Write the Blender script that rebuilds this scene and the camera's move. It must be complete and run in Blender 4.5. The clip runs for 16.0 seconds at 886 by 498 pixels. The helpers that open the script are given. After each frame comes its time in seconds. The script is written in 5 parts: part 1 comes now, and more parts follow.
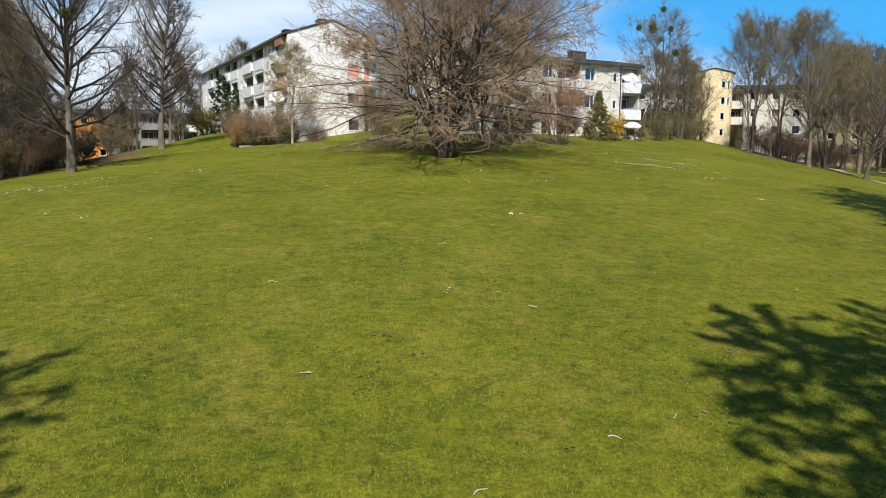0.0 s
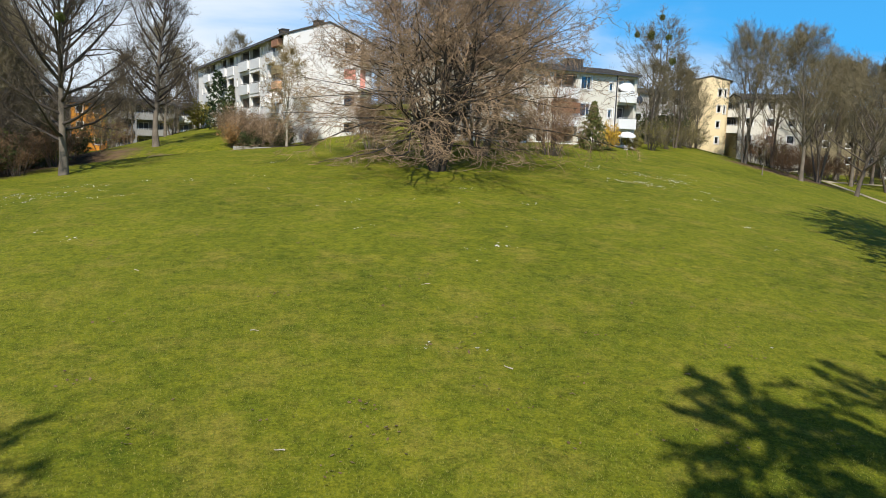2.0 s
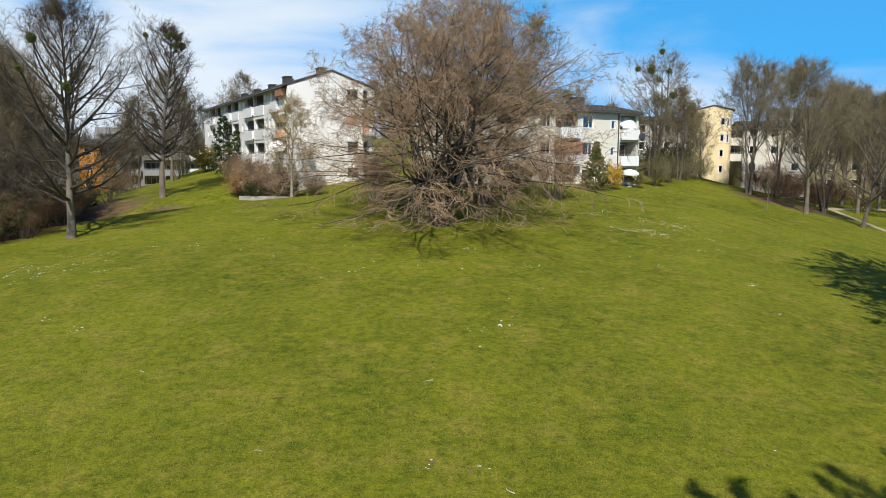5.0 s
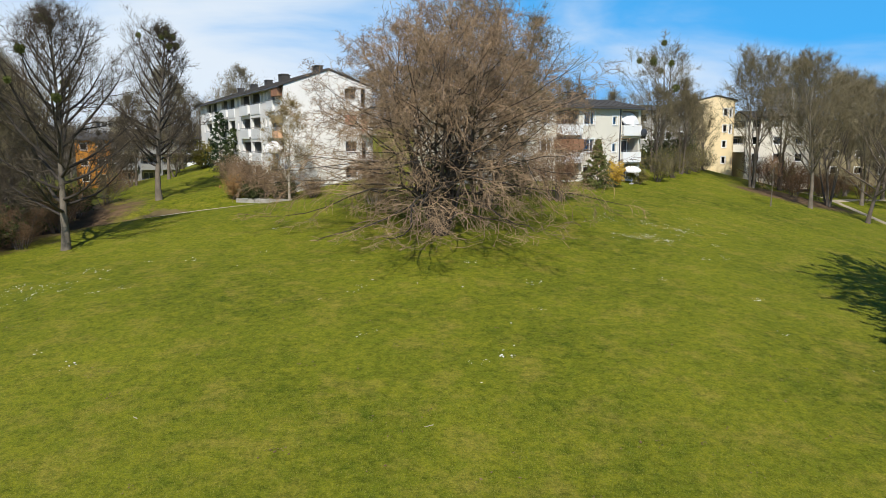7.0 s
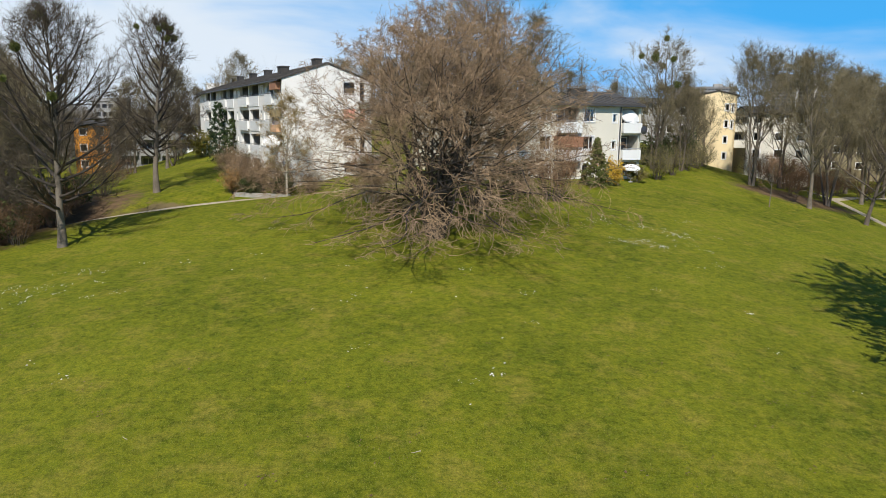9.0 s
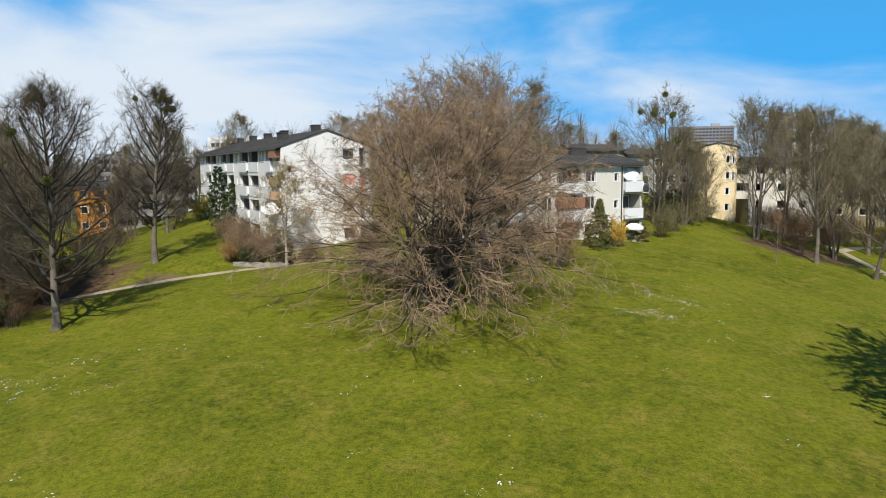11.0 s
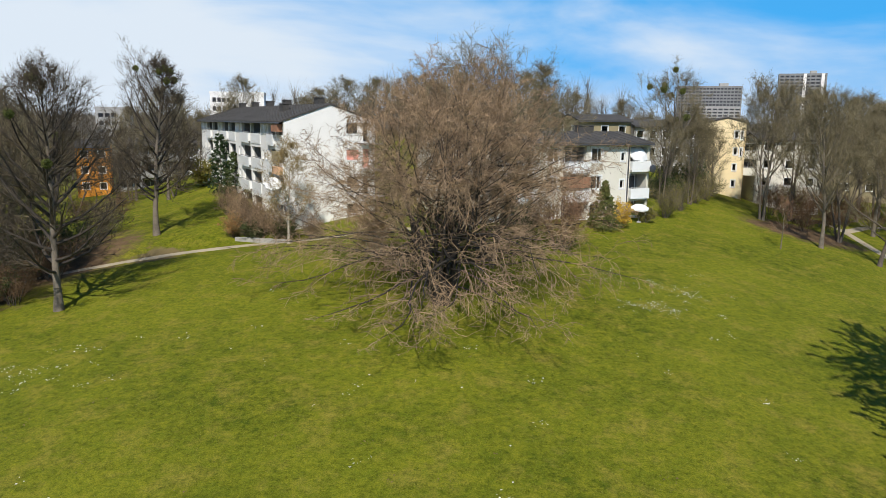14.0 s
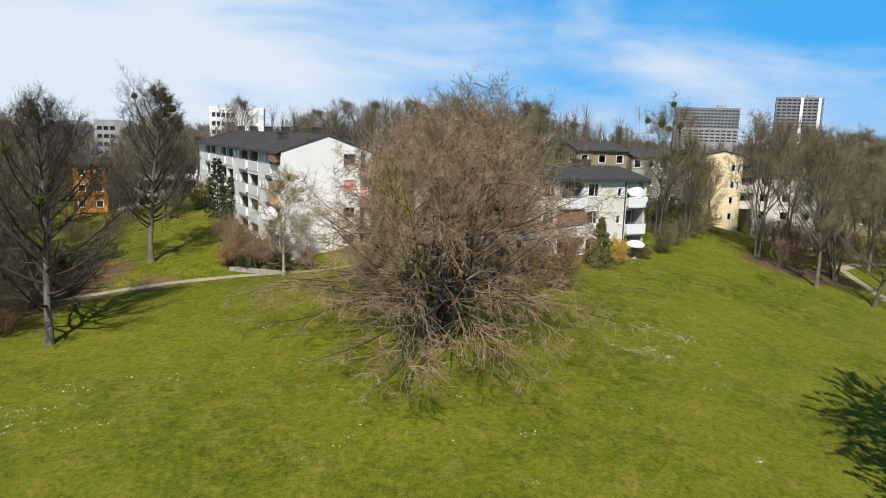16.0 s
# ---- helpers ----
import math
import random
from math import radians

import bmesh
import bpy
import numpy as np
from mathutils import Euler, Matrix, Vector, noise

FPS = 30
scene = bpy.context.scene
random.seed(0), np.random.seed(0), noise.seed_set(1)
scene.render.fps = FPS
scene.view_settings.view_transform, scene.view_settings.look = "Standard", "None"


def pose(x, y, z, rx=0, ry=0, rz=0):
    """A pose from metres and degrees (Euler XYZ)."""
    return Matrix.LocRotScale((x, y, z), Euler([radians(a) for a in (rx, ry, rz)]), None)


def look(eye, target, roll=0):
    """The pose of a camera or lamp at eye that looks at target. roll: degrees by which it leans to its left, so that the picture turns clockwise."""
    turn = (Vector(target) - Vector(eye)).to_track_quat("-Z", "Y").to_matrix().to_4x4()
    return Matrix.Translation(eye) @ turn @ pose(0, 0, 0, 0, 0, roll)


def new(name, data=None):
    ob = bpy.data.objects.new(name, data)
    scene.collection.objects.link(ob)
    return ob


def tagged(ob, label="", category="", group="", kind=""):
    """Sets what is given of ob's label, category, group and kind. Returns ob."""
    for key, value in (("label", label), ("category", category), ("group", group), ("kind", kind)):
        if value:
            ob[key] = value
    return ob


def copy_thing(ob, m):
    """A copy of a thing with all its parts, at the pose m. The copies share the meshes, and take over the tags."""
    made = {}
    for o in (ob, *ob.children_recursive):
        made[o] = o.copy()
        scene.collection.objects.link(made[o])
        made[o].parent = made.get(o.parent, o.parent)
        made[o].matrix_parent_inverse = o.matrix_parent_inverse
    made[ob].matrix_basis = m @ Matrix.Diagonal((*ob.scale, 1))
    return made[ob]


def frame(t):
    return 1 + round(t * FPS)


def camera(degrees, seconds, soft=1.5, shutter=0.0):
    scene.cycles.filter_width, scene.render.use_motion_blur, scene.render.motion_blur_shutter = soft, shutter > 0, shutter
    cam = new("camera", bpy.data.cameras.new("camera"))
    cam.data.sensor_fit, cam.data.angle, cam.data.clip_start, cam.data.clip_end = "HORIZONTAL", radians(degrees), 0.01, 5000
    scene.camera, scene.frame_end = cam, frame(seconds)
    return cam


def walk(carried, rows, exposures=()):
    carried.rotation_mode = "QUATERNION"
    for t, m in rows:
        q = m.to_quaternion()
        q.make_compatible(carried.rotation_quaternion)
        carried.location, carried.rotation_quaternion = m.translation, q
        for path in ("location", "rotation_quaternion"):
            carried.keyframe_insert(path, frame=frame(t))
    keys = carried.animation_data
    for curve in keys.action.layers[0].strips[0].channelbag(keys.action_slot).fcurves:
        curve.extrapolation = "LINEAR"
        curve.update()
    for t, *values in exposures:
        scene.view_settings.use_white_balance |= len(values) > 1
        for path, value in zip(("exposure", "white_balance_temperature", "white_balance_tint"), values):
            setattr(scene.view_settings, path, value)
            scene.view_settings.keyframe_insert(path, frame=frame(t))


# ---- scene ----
cam = camera(64.0, 16.0, 0.8)
PATH = [
    (0, (0.704, -0.317, 2.414), (0.708, 1.667, 2.163), 0.3),
    (0.5, (0.722, -0.487, 2.788), (0.720, 1.496, 2.529), -0.8),
    (1, (0.749, -0.526, 3.261), (0.726, 1.459, 3.019), -3.4),
    (1.5, (0.921, -0.453, 3.600), (0.928, 1.526, 3.307), 0.3),
    (2, (1.023, -0.333, 4.096), (1.041, 1.647, 3.813), 1.9),
    (2.5, (0.988, -0.357, 4.486), (0.986, 1.631, 4.259), -1.1),
    (3, (0.985, -0.305, 4.921), (0.967, 1.682, 4.692), -3.2),
    (3.5, (1.066, -0.244, 5.321), (1.065, 1.736, 5.048), -0.8),
    (4, (1.108, -0.135, 5.825), (1.114, 1.845, 5.546), 0.3),
    (4.5, (1.203, -0.210, 6.335), (1.202, 1.777, 6.100), 0.2),
    (4.7, (1.214, -0.228, 6.436), (1.208, 1.758, 6.204), 0.5),
    (6.8, (1.216, 0.733, 8.314), (1.203, 2.712, 8.025), -0.6),
    (7, (1.244, 0.780, 8.409), (1.236, 2.759, 8.121), -0.1),
    (7.5, (1.219, 0.881, 8.805), (1.199, 2.862, 8.518), -2.2),
    (8, (1.397, 0.905, 9.166), (1.386, 2.884, 8.880), -1.0),
    (8.5, (1.521, 0.959, 9.517), (1.516, 2.934, 9.201), 0.8),
    (9, (1.579, 0.993, 9.829), (1.569, 2.964, 9.490), 0.7),
    (9.5, (1.453, 1.215, 10.295), (1.445, 3.165, 9.852), 0.3),
    (10, (1.591, 1.758, 11.098), (1.568, 3.741, 10.833), -0.9),
    (10.2, (1.652, 1.898, 11.236), (1.633, 3.889, 11.053), -1.2),
    (12.3, (1.597, 2.716, 13.099), (1.581, 4.692, 12.791), 1.0),
    (12.5, (1.601, 2.756, 13.205), (1.584, 4.734, 12.911), 0.9),
    (13, (1.490, 2.839, 13.516), (1.469, 4.814, 13.199), -0.2),
    (13.5, (1.469, 2.938, 13.861), (1.452, 4.908, 13.520), 0.4),
    (14, (1.442, 3.001, 14.193), (1.421, 4.970, 13.840), 0.7),
    (14.5, (1.516, 3.097, 14.624), (1.501, 5.069, 14.293), 1.0),
    (15, (1.449, 3.169, 15.027), (1.431, 5.141, 14.691), 1.6),
    (15.5, (1.438, 3.249, 15.469), (1.417, 5.219, 15.131), 1.7),
    (16, (1.490, 3.455, 16.002), (1.478, 5.430, 15.687), 1.9),
]
walk(cam, [(t, look(eye, target, roll)) for t, eye, target, roll in PATH], [(0.0, 0.06), (8.0, -0.06), (16.0, -0.1)])

# ---- light ----
SUN_AZ = (-0.06, -1.0)      # where the sun stands, seen from above
SUN_EL = radians(46)
world = bpy.data.worlds.new("sky_world")
scene.world = world
world.use_nodes = True
wn, wl = world.node_tree.nodes, world.node_tree.links
bg = wn["Background"]
sky = wn.new("ShaderNodeTexSky")
sky.sky_type = "NISHITA"
sky.sun_disc = False
sky.sun_elevation = SUN_EL
sky.sun_rotation = math.atan2(SUN_AZ[0], SUN_AZ[1])
sky.dust_density, sky.ozone_density, sky.air_density = 0.4, 3.0, 1.0
# thin clouds: broad veils, thicker towards the horizon and to the west
wco = wn.new("ShaderNodeTexCoord")
wmap = wn.new("ShaderNodeMapping")
wmap.inputs["Scale"].default_value = (1.0, 1.0, 3.4)
wmap.inputs["Rotation"].default_value = (0.0, radians(9), 0.0)
wl.new(wco.outputs["Generated"], wmap.inputs["Vector"])
cloud = wn.new("ShaderNodeTexNoise")
cloud.inputs["Scale"].default_value, cloud.inputs["Detail"].default_value = 2.2, 6
cloud.inputs["Roughness"].default_value = 0.52
cloud.inputs["Distortion"].default_value = 0.35
wl.new(wmap.outputs[0], cloud.inputs["Vector"])
split = wn.new("ShaderNodeSeparateXYZ")
wl.new(wco.outputs["Generated"], split.inputs[0])
west = wn.new("ShaderNodeMath")
west.operation = "MULTIPLY_ADD"
west.inputs[1].default_value = -0.26
wl.new(split.outputs["X"], west.inputs[0])
wl.new(cloud.outputs[0], west.inputs[2])
low = wn.new("ShaderNodeMath")
low.operation = "MULTIPLY_ADD"
low.inputs[1].default_value = -1.35
wl.new(split.outputs["Z"], low.inputs[0])
wl.new(west.outputs[0], low.inputs[2])
veil = wn.new("ShaderNodeMapRange")
veil.interpolation_type = "SMOOTHSTEP"
veil.inputs[1].default_value, veil.inputs[2].default_value = 0.14, 0.52
veil.inputs[3].default_value, veil.inputs[4].default_value = 0.0, 0.92
wl.new(low.outputs[0], veil.inputs[0])
vivid = wn.new("ShaderNodeHueSaturation")
vivid.inputs["Saturation"].default_value = 1.2
wl.new(sky.outputs[0], vivid.inputs["Color"])
skymix = wn.new("ShaderNodeMix")
skymix.data_type = "RGBA"
skymix.inputs[7].default_value = (9.3, 10.1, 10.9, 1)
wl.new(veil.outputs[0], skymix.inputs[0])
azure = wn.new("ShaderNodeMix")
azure.data_type = "RGBA"
thin_air = wn.new("ShaderNodeMapRange")
thin_air.inputs[1].default_value, thin_air.inputs[2].default_value = 0.1, 0.6
thin_air.inputs[3].default_value, thin_air.inputs[4].default_value = 0.9, 0.0
wl.new(split.outputs["Z"], thin_air.inputs[0])
wl.new(thin_air.outputs[0], azure.inputs[0])
azure.inputs[7].default_value = (0.4, 5.0, 11.4, 1)
wl.new(vivid.outputs[0], azure.inputs[6])
wl.new(azure.outputs[2], skymix.inputs[6])
wl.new(skymix.outputs[2], bg.inputs[0])
bg.inputs[1].default_value = 0.091
sun_data = bpy.data.lights.new("sun", "SUN")
sun_data.energy = 5.0
sun_data.angle = radians(0.53)
sun_data.color = (1.0, 0.955, 0.88)
sun = new("sun", sun_data)
ce = math.cos(SUN_EL)
n_az = math.hypot(*SUN_AZ)
sun.matrix_world = look((SUN_AZ[0] / n_az * ce * 100, SUN_AZ[1] / n_az * ce * 100, math.sin(SUN_EL) * 100), (0, 0, 0))


# ---- materials ----
def material(name, color, rough=0.8, scale=2.0, vary=0.25, fine=30.0, bump=0.2, metal=0.0, tint=None, coord="Object"):
    """A two-scale noise material: broad stains and fine grain, with relief."""
    m = bpy.data.materials.new(name)
    m.use_nodes = True
    n, l = m.node_tree.nodes, m.node_tree.links
    b = n["Principled BSDF"]
    co = n.new("ShaderNodeTexCoord")
    big, small = n.new("ShaderNodeTexNoise"), n.new("ShaderNodeTexNoise")
    big.inputs["Scale"].default_value, small.inputs["Scale"].default_value = scale, fine
    big.inputs["Detail"].default_value = small.inputs["Detail"].default_value = 5
    for q in (big, small):
        l.new(co.outputs[coord], q.inputs["Vector"])
    mixed = n.new("ShaderNodeMix")
    mixed.data_type = "RGBA"
    dark = [c * (1 - vary) for c in color]
    light = [min(1, c * (1 + vary)) for c in (tint or color)]
    mixed.inputs[6].default_value, mixed.inputs[7].default_value = (*dark, 1), (*light, 1)
    add = n.new("ShaderNodeMath")
    add.operation = "MULTIPLY_ADD"
    add.inputs[1].default_value = 0.5
    half = n.new("ShaderNodeMath")
    half.operation = "MULTIPLY"
    half.inputs[1].default_value = 0.5
    l.new(small.outputs[0], half.inputs[0])
    l.new(big.outputs[0], add.inputs[0])
    l.new(half.outputs[0], add.inputs[2])
    ramp = n.new("ShaderNodeMapRange")
    ramp.inputs[1].default_value, ramp.inputs[2].default_value = 0.32, 0.68
    l.new(add.outputs[0], ramp.inputs[0])
    l.new(ramp.outputs[0], mixed.inputs[0])
    l.new(mixed.outputs[2], b.inputs["Base Color"])
    b.inputs["Roughness"].default_value = rough
    b.inputs["Metallic"].default_value = metal
    if bump:
        bp = n.new("ShaderNodeBump")
        bp.inputs["Strength"].default_value = bump
        bp.inputs["Distance"].default_value = 0.02
        l.new(small.outputs[0], bp.inputs["Height"])
        l.new(bp.outputs[0], b.inputs["Normal"])
    return m


def meadow_material():
    m = bpy.data.materials.new("meadow")
    m.use_nodes = True
    n, l = m.node_tree.nodes, m.node_tree.links
    bsdf = n["Principled BSDF"]
    bsdf.inputs["Roughness"].default_value = 0.95
    bsdf.inputs["Specular IOR Level"].default_value = 0.15
    co = n.new("ShaderNodeTexCoord")

    def cloudy(scale, detail, lo, hi, rough=0.55):
        q = n.new("ShaderNodeTexNoise")
        q.inputs["Scale"].default_value, q.inputs["Detail"].default_value, q.inputs["Roughness"].default_value = scale, detail, rough
        l.new(co.outputs["Object"], q.inputs["Vector"])
        r = n.new("ShaderNodeMapRange")
        r.inputs[1].default_value, r.inputs[2].default_value = lo, hi
        l.new(q.outputs[0], r.inputs[0])
        return q, r

    def blend(fac, a, b):
        x = n.new("ShaderNodeMix")
        x.data_type = "RGBA"
        l.new(fac, x.inputs[0])
        for slot, c in ((6, a), (7, b)):
            if isinstance(c, tuple):
                x.inputs[slot].default_value = (*c, 1)
            else:
                l.new(c, x.inputs[slot])
        return x.outputs[2]

    def mark(x, y, rx, ry, ragged):
        """A ragged patch round (x, y)."""
        mp = n.new("ShaderNodeMapping")
        mp.inputs["Location"].default_value = (-x / rx, -y / ry, 0)
        mp.inputs["Scale"].default_value = (1 / rx, 1 / ry, 0)
        l.new(co.outputs["Object"], mp.inputs["Vector"])
        ln = n.new("ShaderNodeVectorMath")
        ln.operation = "LENGTH"
        l.new(mp.outputs[0], ln.inputs[0])
        ad = n.new("ShaderNodeMath")
        ad.operation = "MULTIPLY_ADD"
        ad.inputs[1].default_value = ragged
        l.new(dry.outputs[0], ad.inputs[0])
        l.new(ln.outputs["Value"], ad.inputs[2])
        r = n.new("ShaderNodeMapRange")
        r.inputs[1].default_value, r.inputs[2].default_value = 1.0 + ragged * 0.5 + 0.12, 1.0 + ragged * 0.5 - 0.2
        l.new(ad.outputs[0], r.inputs[0])
        return r.outputs[0]

    patches, pf = cloudy(0.13, 5, 0.34, 0.66)
    tufts, tf = cloudy(1.3, 8, 0.38, 0.64, 0.78)
    blades, bf = cloudy(15.0, 5, 0.36, 0.64, 0.8)
    dry, df = cloudy(0.55, 7, 0.50, 0.68, 0.72)
    green = blend(pf.outputs[0], (0.058, 0.086, 0.004), (0.158, 0.178, 0.011))
    green = blend(tf.outputs[0], green, (0.18, 0.184, 0.012))
    straw = n.new("ShaderNodeMath")
    straw.operation = "MULTIPLY"
    straw.inputs[1].default_value = 0.75
    l.new(df.outputs[0], straw.inputs[0])
    green = blend(straw.outputs[0], green, (0.245, 0.205, 0.036))
    dark = n.new("ShaderNodeMix")
    dark.data_type, dark.blend_type = "RGBA", "MULTIPLY"
    dark.inputs[0].default_value = 1.0
    l.new(green, dark.inputs[6])
    speck = n.new("ShaderNodeMix")
    speck.data_type, speck.blend_type = "RGBA", "MULTIPLY"
    speck.inputs[0].default_value = 1.0
    l.new(blend(bf.outputs[0], (0.57, 0.6, 0.53), (1.4, 1.36, 1.3)), speck.inputs[6])
    clump, cf = cloudy(3.4, 6, 0.36, 0.56, 0.75)
    l.new(blend(cf.outputs[0], (0.6, 0.65, 0.55), (1.12, 1.1, 1.08)), speck.inputs[7])
    l.new(speck.outputs[2], dark.inputs[7])
    color = dark.outputs[2]
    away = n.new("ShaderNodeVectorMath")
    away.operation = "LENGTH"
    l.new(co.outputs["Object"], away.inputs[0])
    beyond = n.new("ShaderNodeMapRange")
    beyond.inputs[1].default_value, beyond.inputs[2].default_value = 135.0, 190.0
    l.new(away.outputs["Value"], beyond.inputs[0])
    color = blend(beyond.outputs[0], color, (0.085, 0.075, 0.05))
    litter = blend(tf.outputs[0], (0.10, 0.065, 0.035), (0.17, 0.11, 0.06))
    color = blend(mark(41, 82, 6.5, 4.5, 1.6), color, litter)
    color = blend(mark(-38, 62, 11, 14, 1.5), color, litter)
    color = blend(mark(-24.5, 64.0, 2.5, 1.8, 2.5), color, (0.17, 0.13, 0.06))
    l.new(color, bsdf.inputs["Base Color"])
    hsum = n.new("ShaderNodeMath")
    hsum.operation = "MULTIPLY_ADD"
    hsum.inputs[1].default_value = 2.0
    l.new(tufts.outputs[0], hsum.inputs[0])
    l.new(blades.outputs[0], hsum.inputs[2])
    bp = n.new("ShaderNodeBump")
    bp.inputs["Strength"].default_value, bp.inputs["Distance"].default_value = 0.5, 0.05
    l.new(hsum.outputs[0], bp.inputs["Height"])
    l.new(bp.outputs[0], bsdf.inputs["Normal"])
    return m


def leafy(name, a, b, rough=0.7):
    """A colour that differs from leaf to leaf."""
    m = bpy.data.materials.new(name)
    m.use_nodes = True
    n, l = m.node_tree.nodes, m.node_tree.links
    g = n.new("ShaderNodeNewGeometry")
    x = n.new("ShaderNodeMix")
    x.data_type = "RGBA"
    x.inputs[6].default_value, x.inputs[7].default_value = (*a, 1), (*b, 1)
    l.new(g.outputs["Random Per Island"], x.inputs[0])
    bsdf = n["Principled BSDF"]
    bsdf.inputs["Roughness"].default_value = rough
    bsdf.inputs["Specular IOR Level"].default_value = 0.25
    l.new(x.outputs[2], bsdf.inputs["Base Color"])
    return m


def twiggy(name, dark, pale, rough=0.85):
    """Twigs that differ from one to the next, with a broad drift of tone through the crown."""
    m = leafy(name, dark, pale, rough)
    n, l = m.node_tree.nodes, m.node_tree.links
    co, drift = n.new("ShaderNodeTexCoord"), n.new("ShaderNodeTexNoise")
    drift.inputs["Scale"].default_value, drift.inputs["Detail"].default_value = 0.5, 4
    l.new(co.outputs["Object"], drift.inputs["Vector"])
    x = n["Mix"]
    mean = n.new("ShaderNodeMath")
    mean.operation = "MULTIPLY_ADD"
    mean.inputs[1].default_value = 0.7
    shift = n.new("ShaderNodeMath")
    shift.operation = "MULTIPLY_ADD"
    shift.inputs[1].default_value, shift.inputs[2].default_value = 1.4, -0.55
    shift.use_clamp = False
    mean.use_clamp = True
    l.new(drift.outputs[0], shift.inputs[0])
    l.new(n["Geometry"].outputs["Random Per Island"], mean.inputs[0])
    l.new(shift.outputs[0], mean.inputs[2])
    l.new(mean.outputs[0], x.inputs[0])
    return m


def glass_material():
    m = bpy.data.materials.new("window_glass")
    m.use_nodes = True
    n, l = m.node_tree.nodes, m.node_tree.links
    n.remove(n["Principled BSDF"])
    see, shine = n.new("ShaderNodeBsdfTransparent"), n.new("ShaderNodeBsdfGlossy")
    see.inputs[0].default_value = (0.8, 0.82, 0.83, 1)
    shine.inputs["Roughness"].default_value = 0.03
    fr = n.new("ShaderNodeFresnel")
    fr.inputs[0].default_value = 1.6
    x = n.new("ShaderNodeMixShader")
    l.new(fr.outputs[0], x.inputs[0])
    l.new(see.outputs[0], x.inputs[1])
    l.new(shine.outputs[0], x.inputs[2])
    l.new(x.outputs[0], n["Material Output"].inputs[0])
    return m


M_GRASS = meadow_material()
M_BLADE = leafy("grass_blade", (0.095, 0.14, 0.008), (0.27, 0.25, 0.05), 0.8)
M_WHITE = material("white_render", (0.84, 0.815, 0.77), 0.92, 0.35, 0.09, 14.0, 0.15)
M_GREY = material("pale_grey_render", (0.71, 0.67, 0.57), 0.92, 0.35, 0.09, 14.0, 0.15)
M_OCHRE = material("ochre_render", (0.29, 0.24, 0.14), 0.92, 0.35, 0.12, 14.0, 0.15)
M_CONCRETE = material("grey_concrete", (0.36, 0.35, 0.33), 0.92, 0.3, 0.15, 10.0, 0.2)
# loggia walls get their recess shade in this darker colour; also one house's parapets
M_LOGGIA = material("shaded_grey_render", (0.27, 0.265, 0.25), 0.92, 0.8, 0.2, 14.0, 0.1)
M_DARKWOOD = material("dark_weathered_wood", (0.075, 0.055, 0.04), 0.8, 3.0, 0.3, 25.0, 0.3)
M_STONE = material("weathered_wall_stone", (0.34, 0.325, 0.29), 0.95, 1.2, 0.3, 12.0, 0.4)
M_FARGREY = material("weathered_grey_concrete", (0.24, 0.24, 0.235), 0.95, 0.1, 0.2, 2.0, 0.0)
M_YELLOW = material("yellow_render", (0.88, 0.71, 0.42), 0.92, 0.35, 0.07, 14.0, 0.1)
M_ORANGE = material("orange_render", (0.66, 0.27, 0.03), 0.92, 0.35, 0.08, 14.0, 0.1)
M_PEACH = material("faded_peach_cloth", (0.74, 0.44, 0.26), 0.9, 0.35, 0.1, 14.0, 0.1)
M_BRICK = material("red_brown_panel", (0.33, 0.16, 0.09), 0.9, 0.6, 0.15, 14.0, 0.1)
M_TRIM = material("white_paint", (0.80, 0.80, 0.78), 0.5, 1.5, 0.04, 30.0, 0.0)
# room darkness put into the colour of window backing sheets and floor slabs
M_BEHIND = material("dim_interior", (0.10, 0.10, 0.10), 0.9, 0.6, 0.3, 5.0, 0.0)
M_RED = material("red_curtain", (0.85, 0.36, 0.28), 0.9, 3.0, 0.12, 20.0, 0.0)
M_ROOF = material("dark_roof_felt", (0.062, 0.057, 0.052), 0.97, 0.7, 0.4, 9.0, 0.3)
M_METAL = material("dull_metal", (0.10, 0.10, 0.11), 0.45, 3.0, 0.2, 30.0, 0.0, 0.6)
M_RAIL = material("grey_rail", (0.33, 0.33, 0.33), 0.5, 3.0, 0.2, 30.0, 0.0)
M_CLOTH = material("white_parasol_cloth", (0.80, 0.80, 0.79), 0.9, 3.0, 0.05, 40.0, 0.0)
M_BARK = material("grey_bark", (0.172, 0.142, 0.108), 0.95, 1.5, 0.45, 18.0, 0.7)
M_LIMB = material("dark_limb_bark", (0.048, 0.038, 0.03), 0.95, 1.5, 0.4, 18.0, 0.5)
M_PALEBARK = material("pale_bark", (0.42, 0.37, 0.30), 0.95, 1.5, 0.4, 14.0, 0.5)
M_DARKBARK = material("dark_bark", (0.12, 0.094, 0.072), 0.95, 1.5, 0.4, 18.0, 0.7)
M_TWIG = twiggy("grey_brown_twig", (0.095, 0.08, 0.047), (0.29, 0.24, 0.14))
# pale grey-brown with the haze of distance mixed into the colour
M_FARTWIG = material("hazy_brown_twig", (0.19, 0.165, 0.135), 0.95, 0.02, 0.25, 0.3, 0.0)
M_DARKTWIG = twiggy("dark_grey_twig", (0.042, 0.034, 0.026), (0.135, 0.105, 0.068))
M_REDTWIG = twiggy("red_brown_twig", (0.085, 0.06, 0.04), (0.53, 0.365, 0.222))
M_YELTWIG = twiggy("yellow_brown_twig", (0.20, 0.14, 0.06), (0.44, 0.34, 0.17))
M_RUSSET = twiggy("dull_russet_twig", (0.08, 0.05, 0.028), (0.25, 0.15, 0.08))
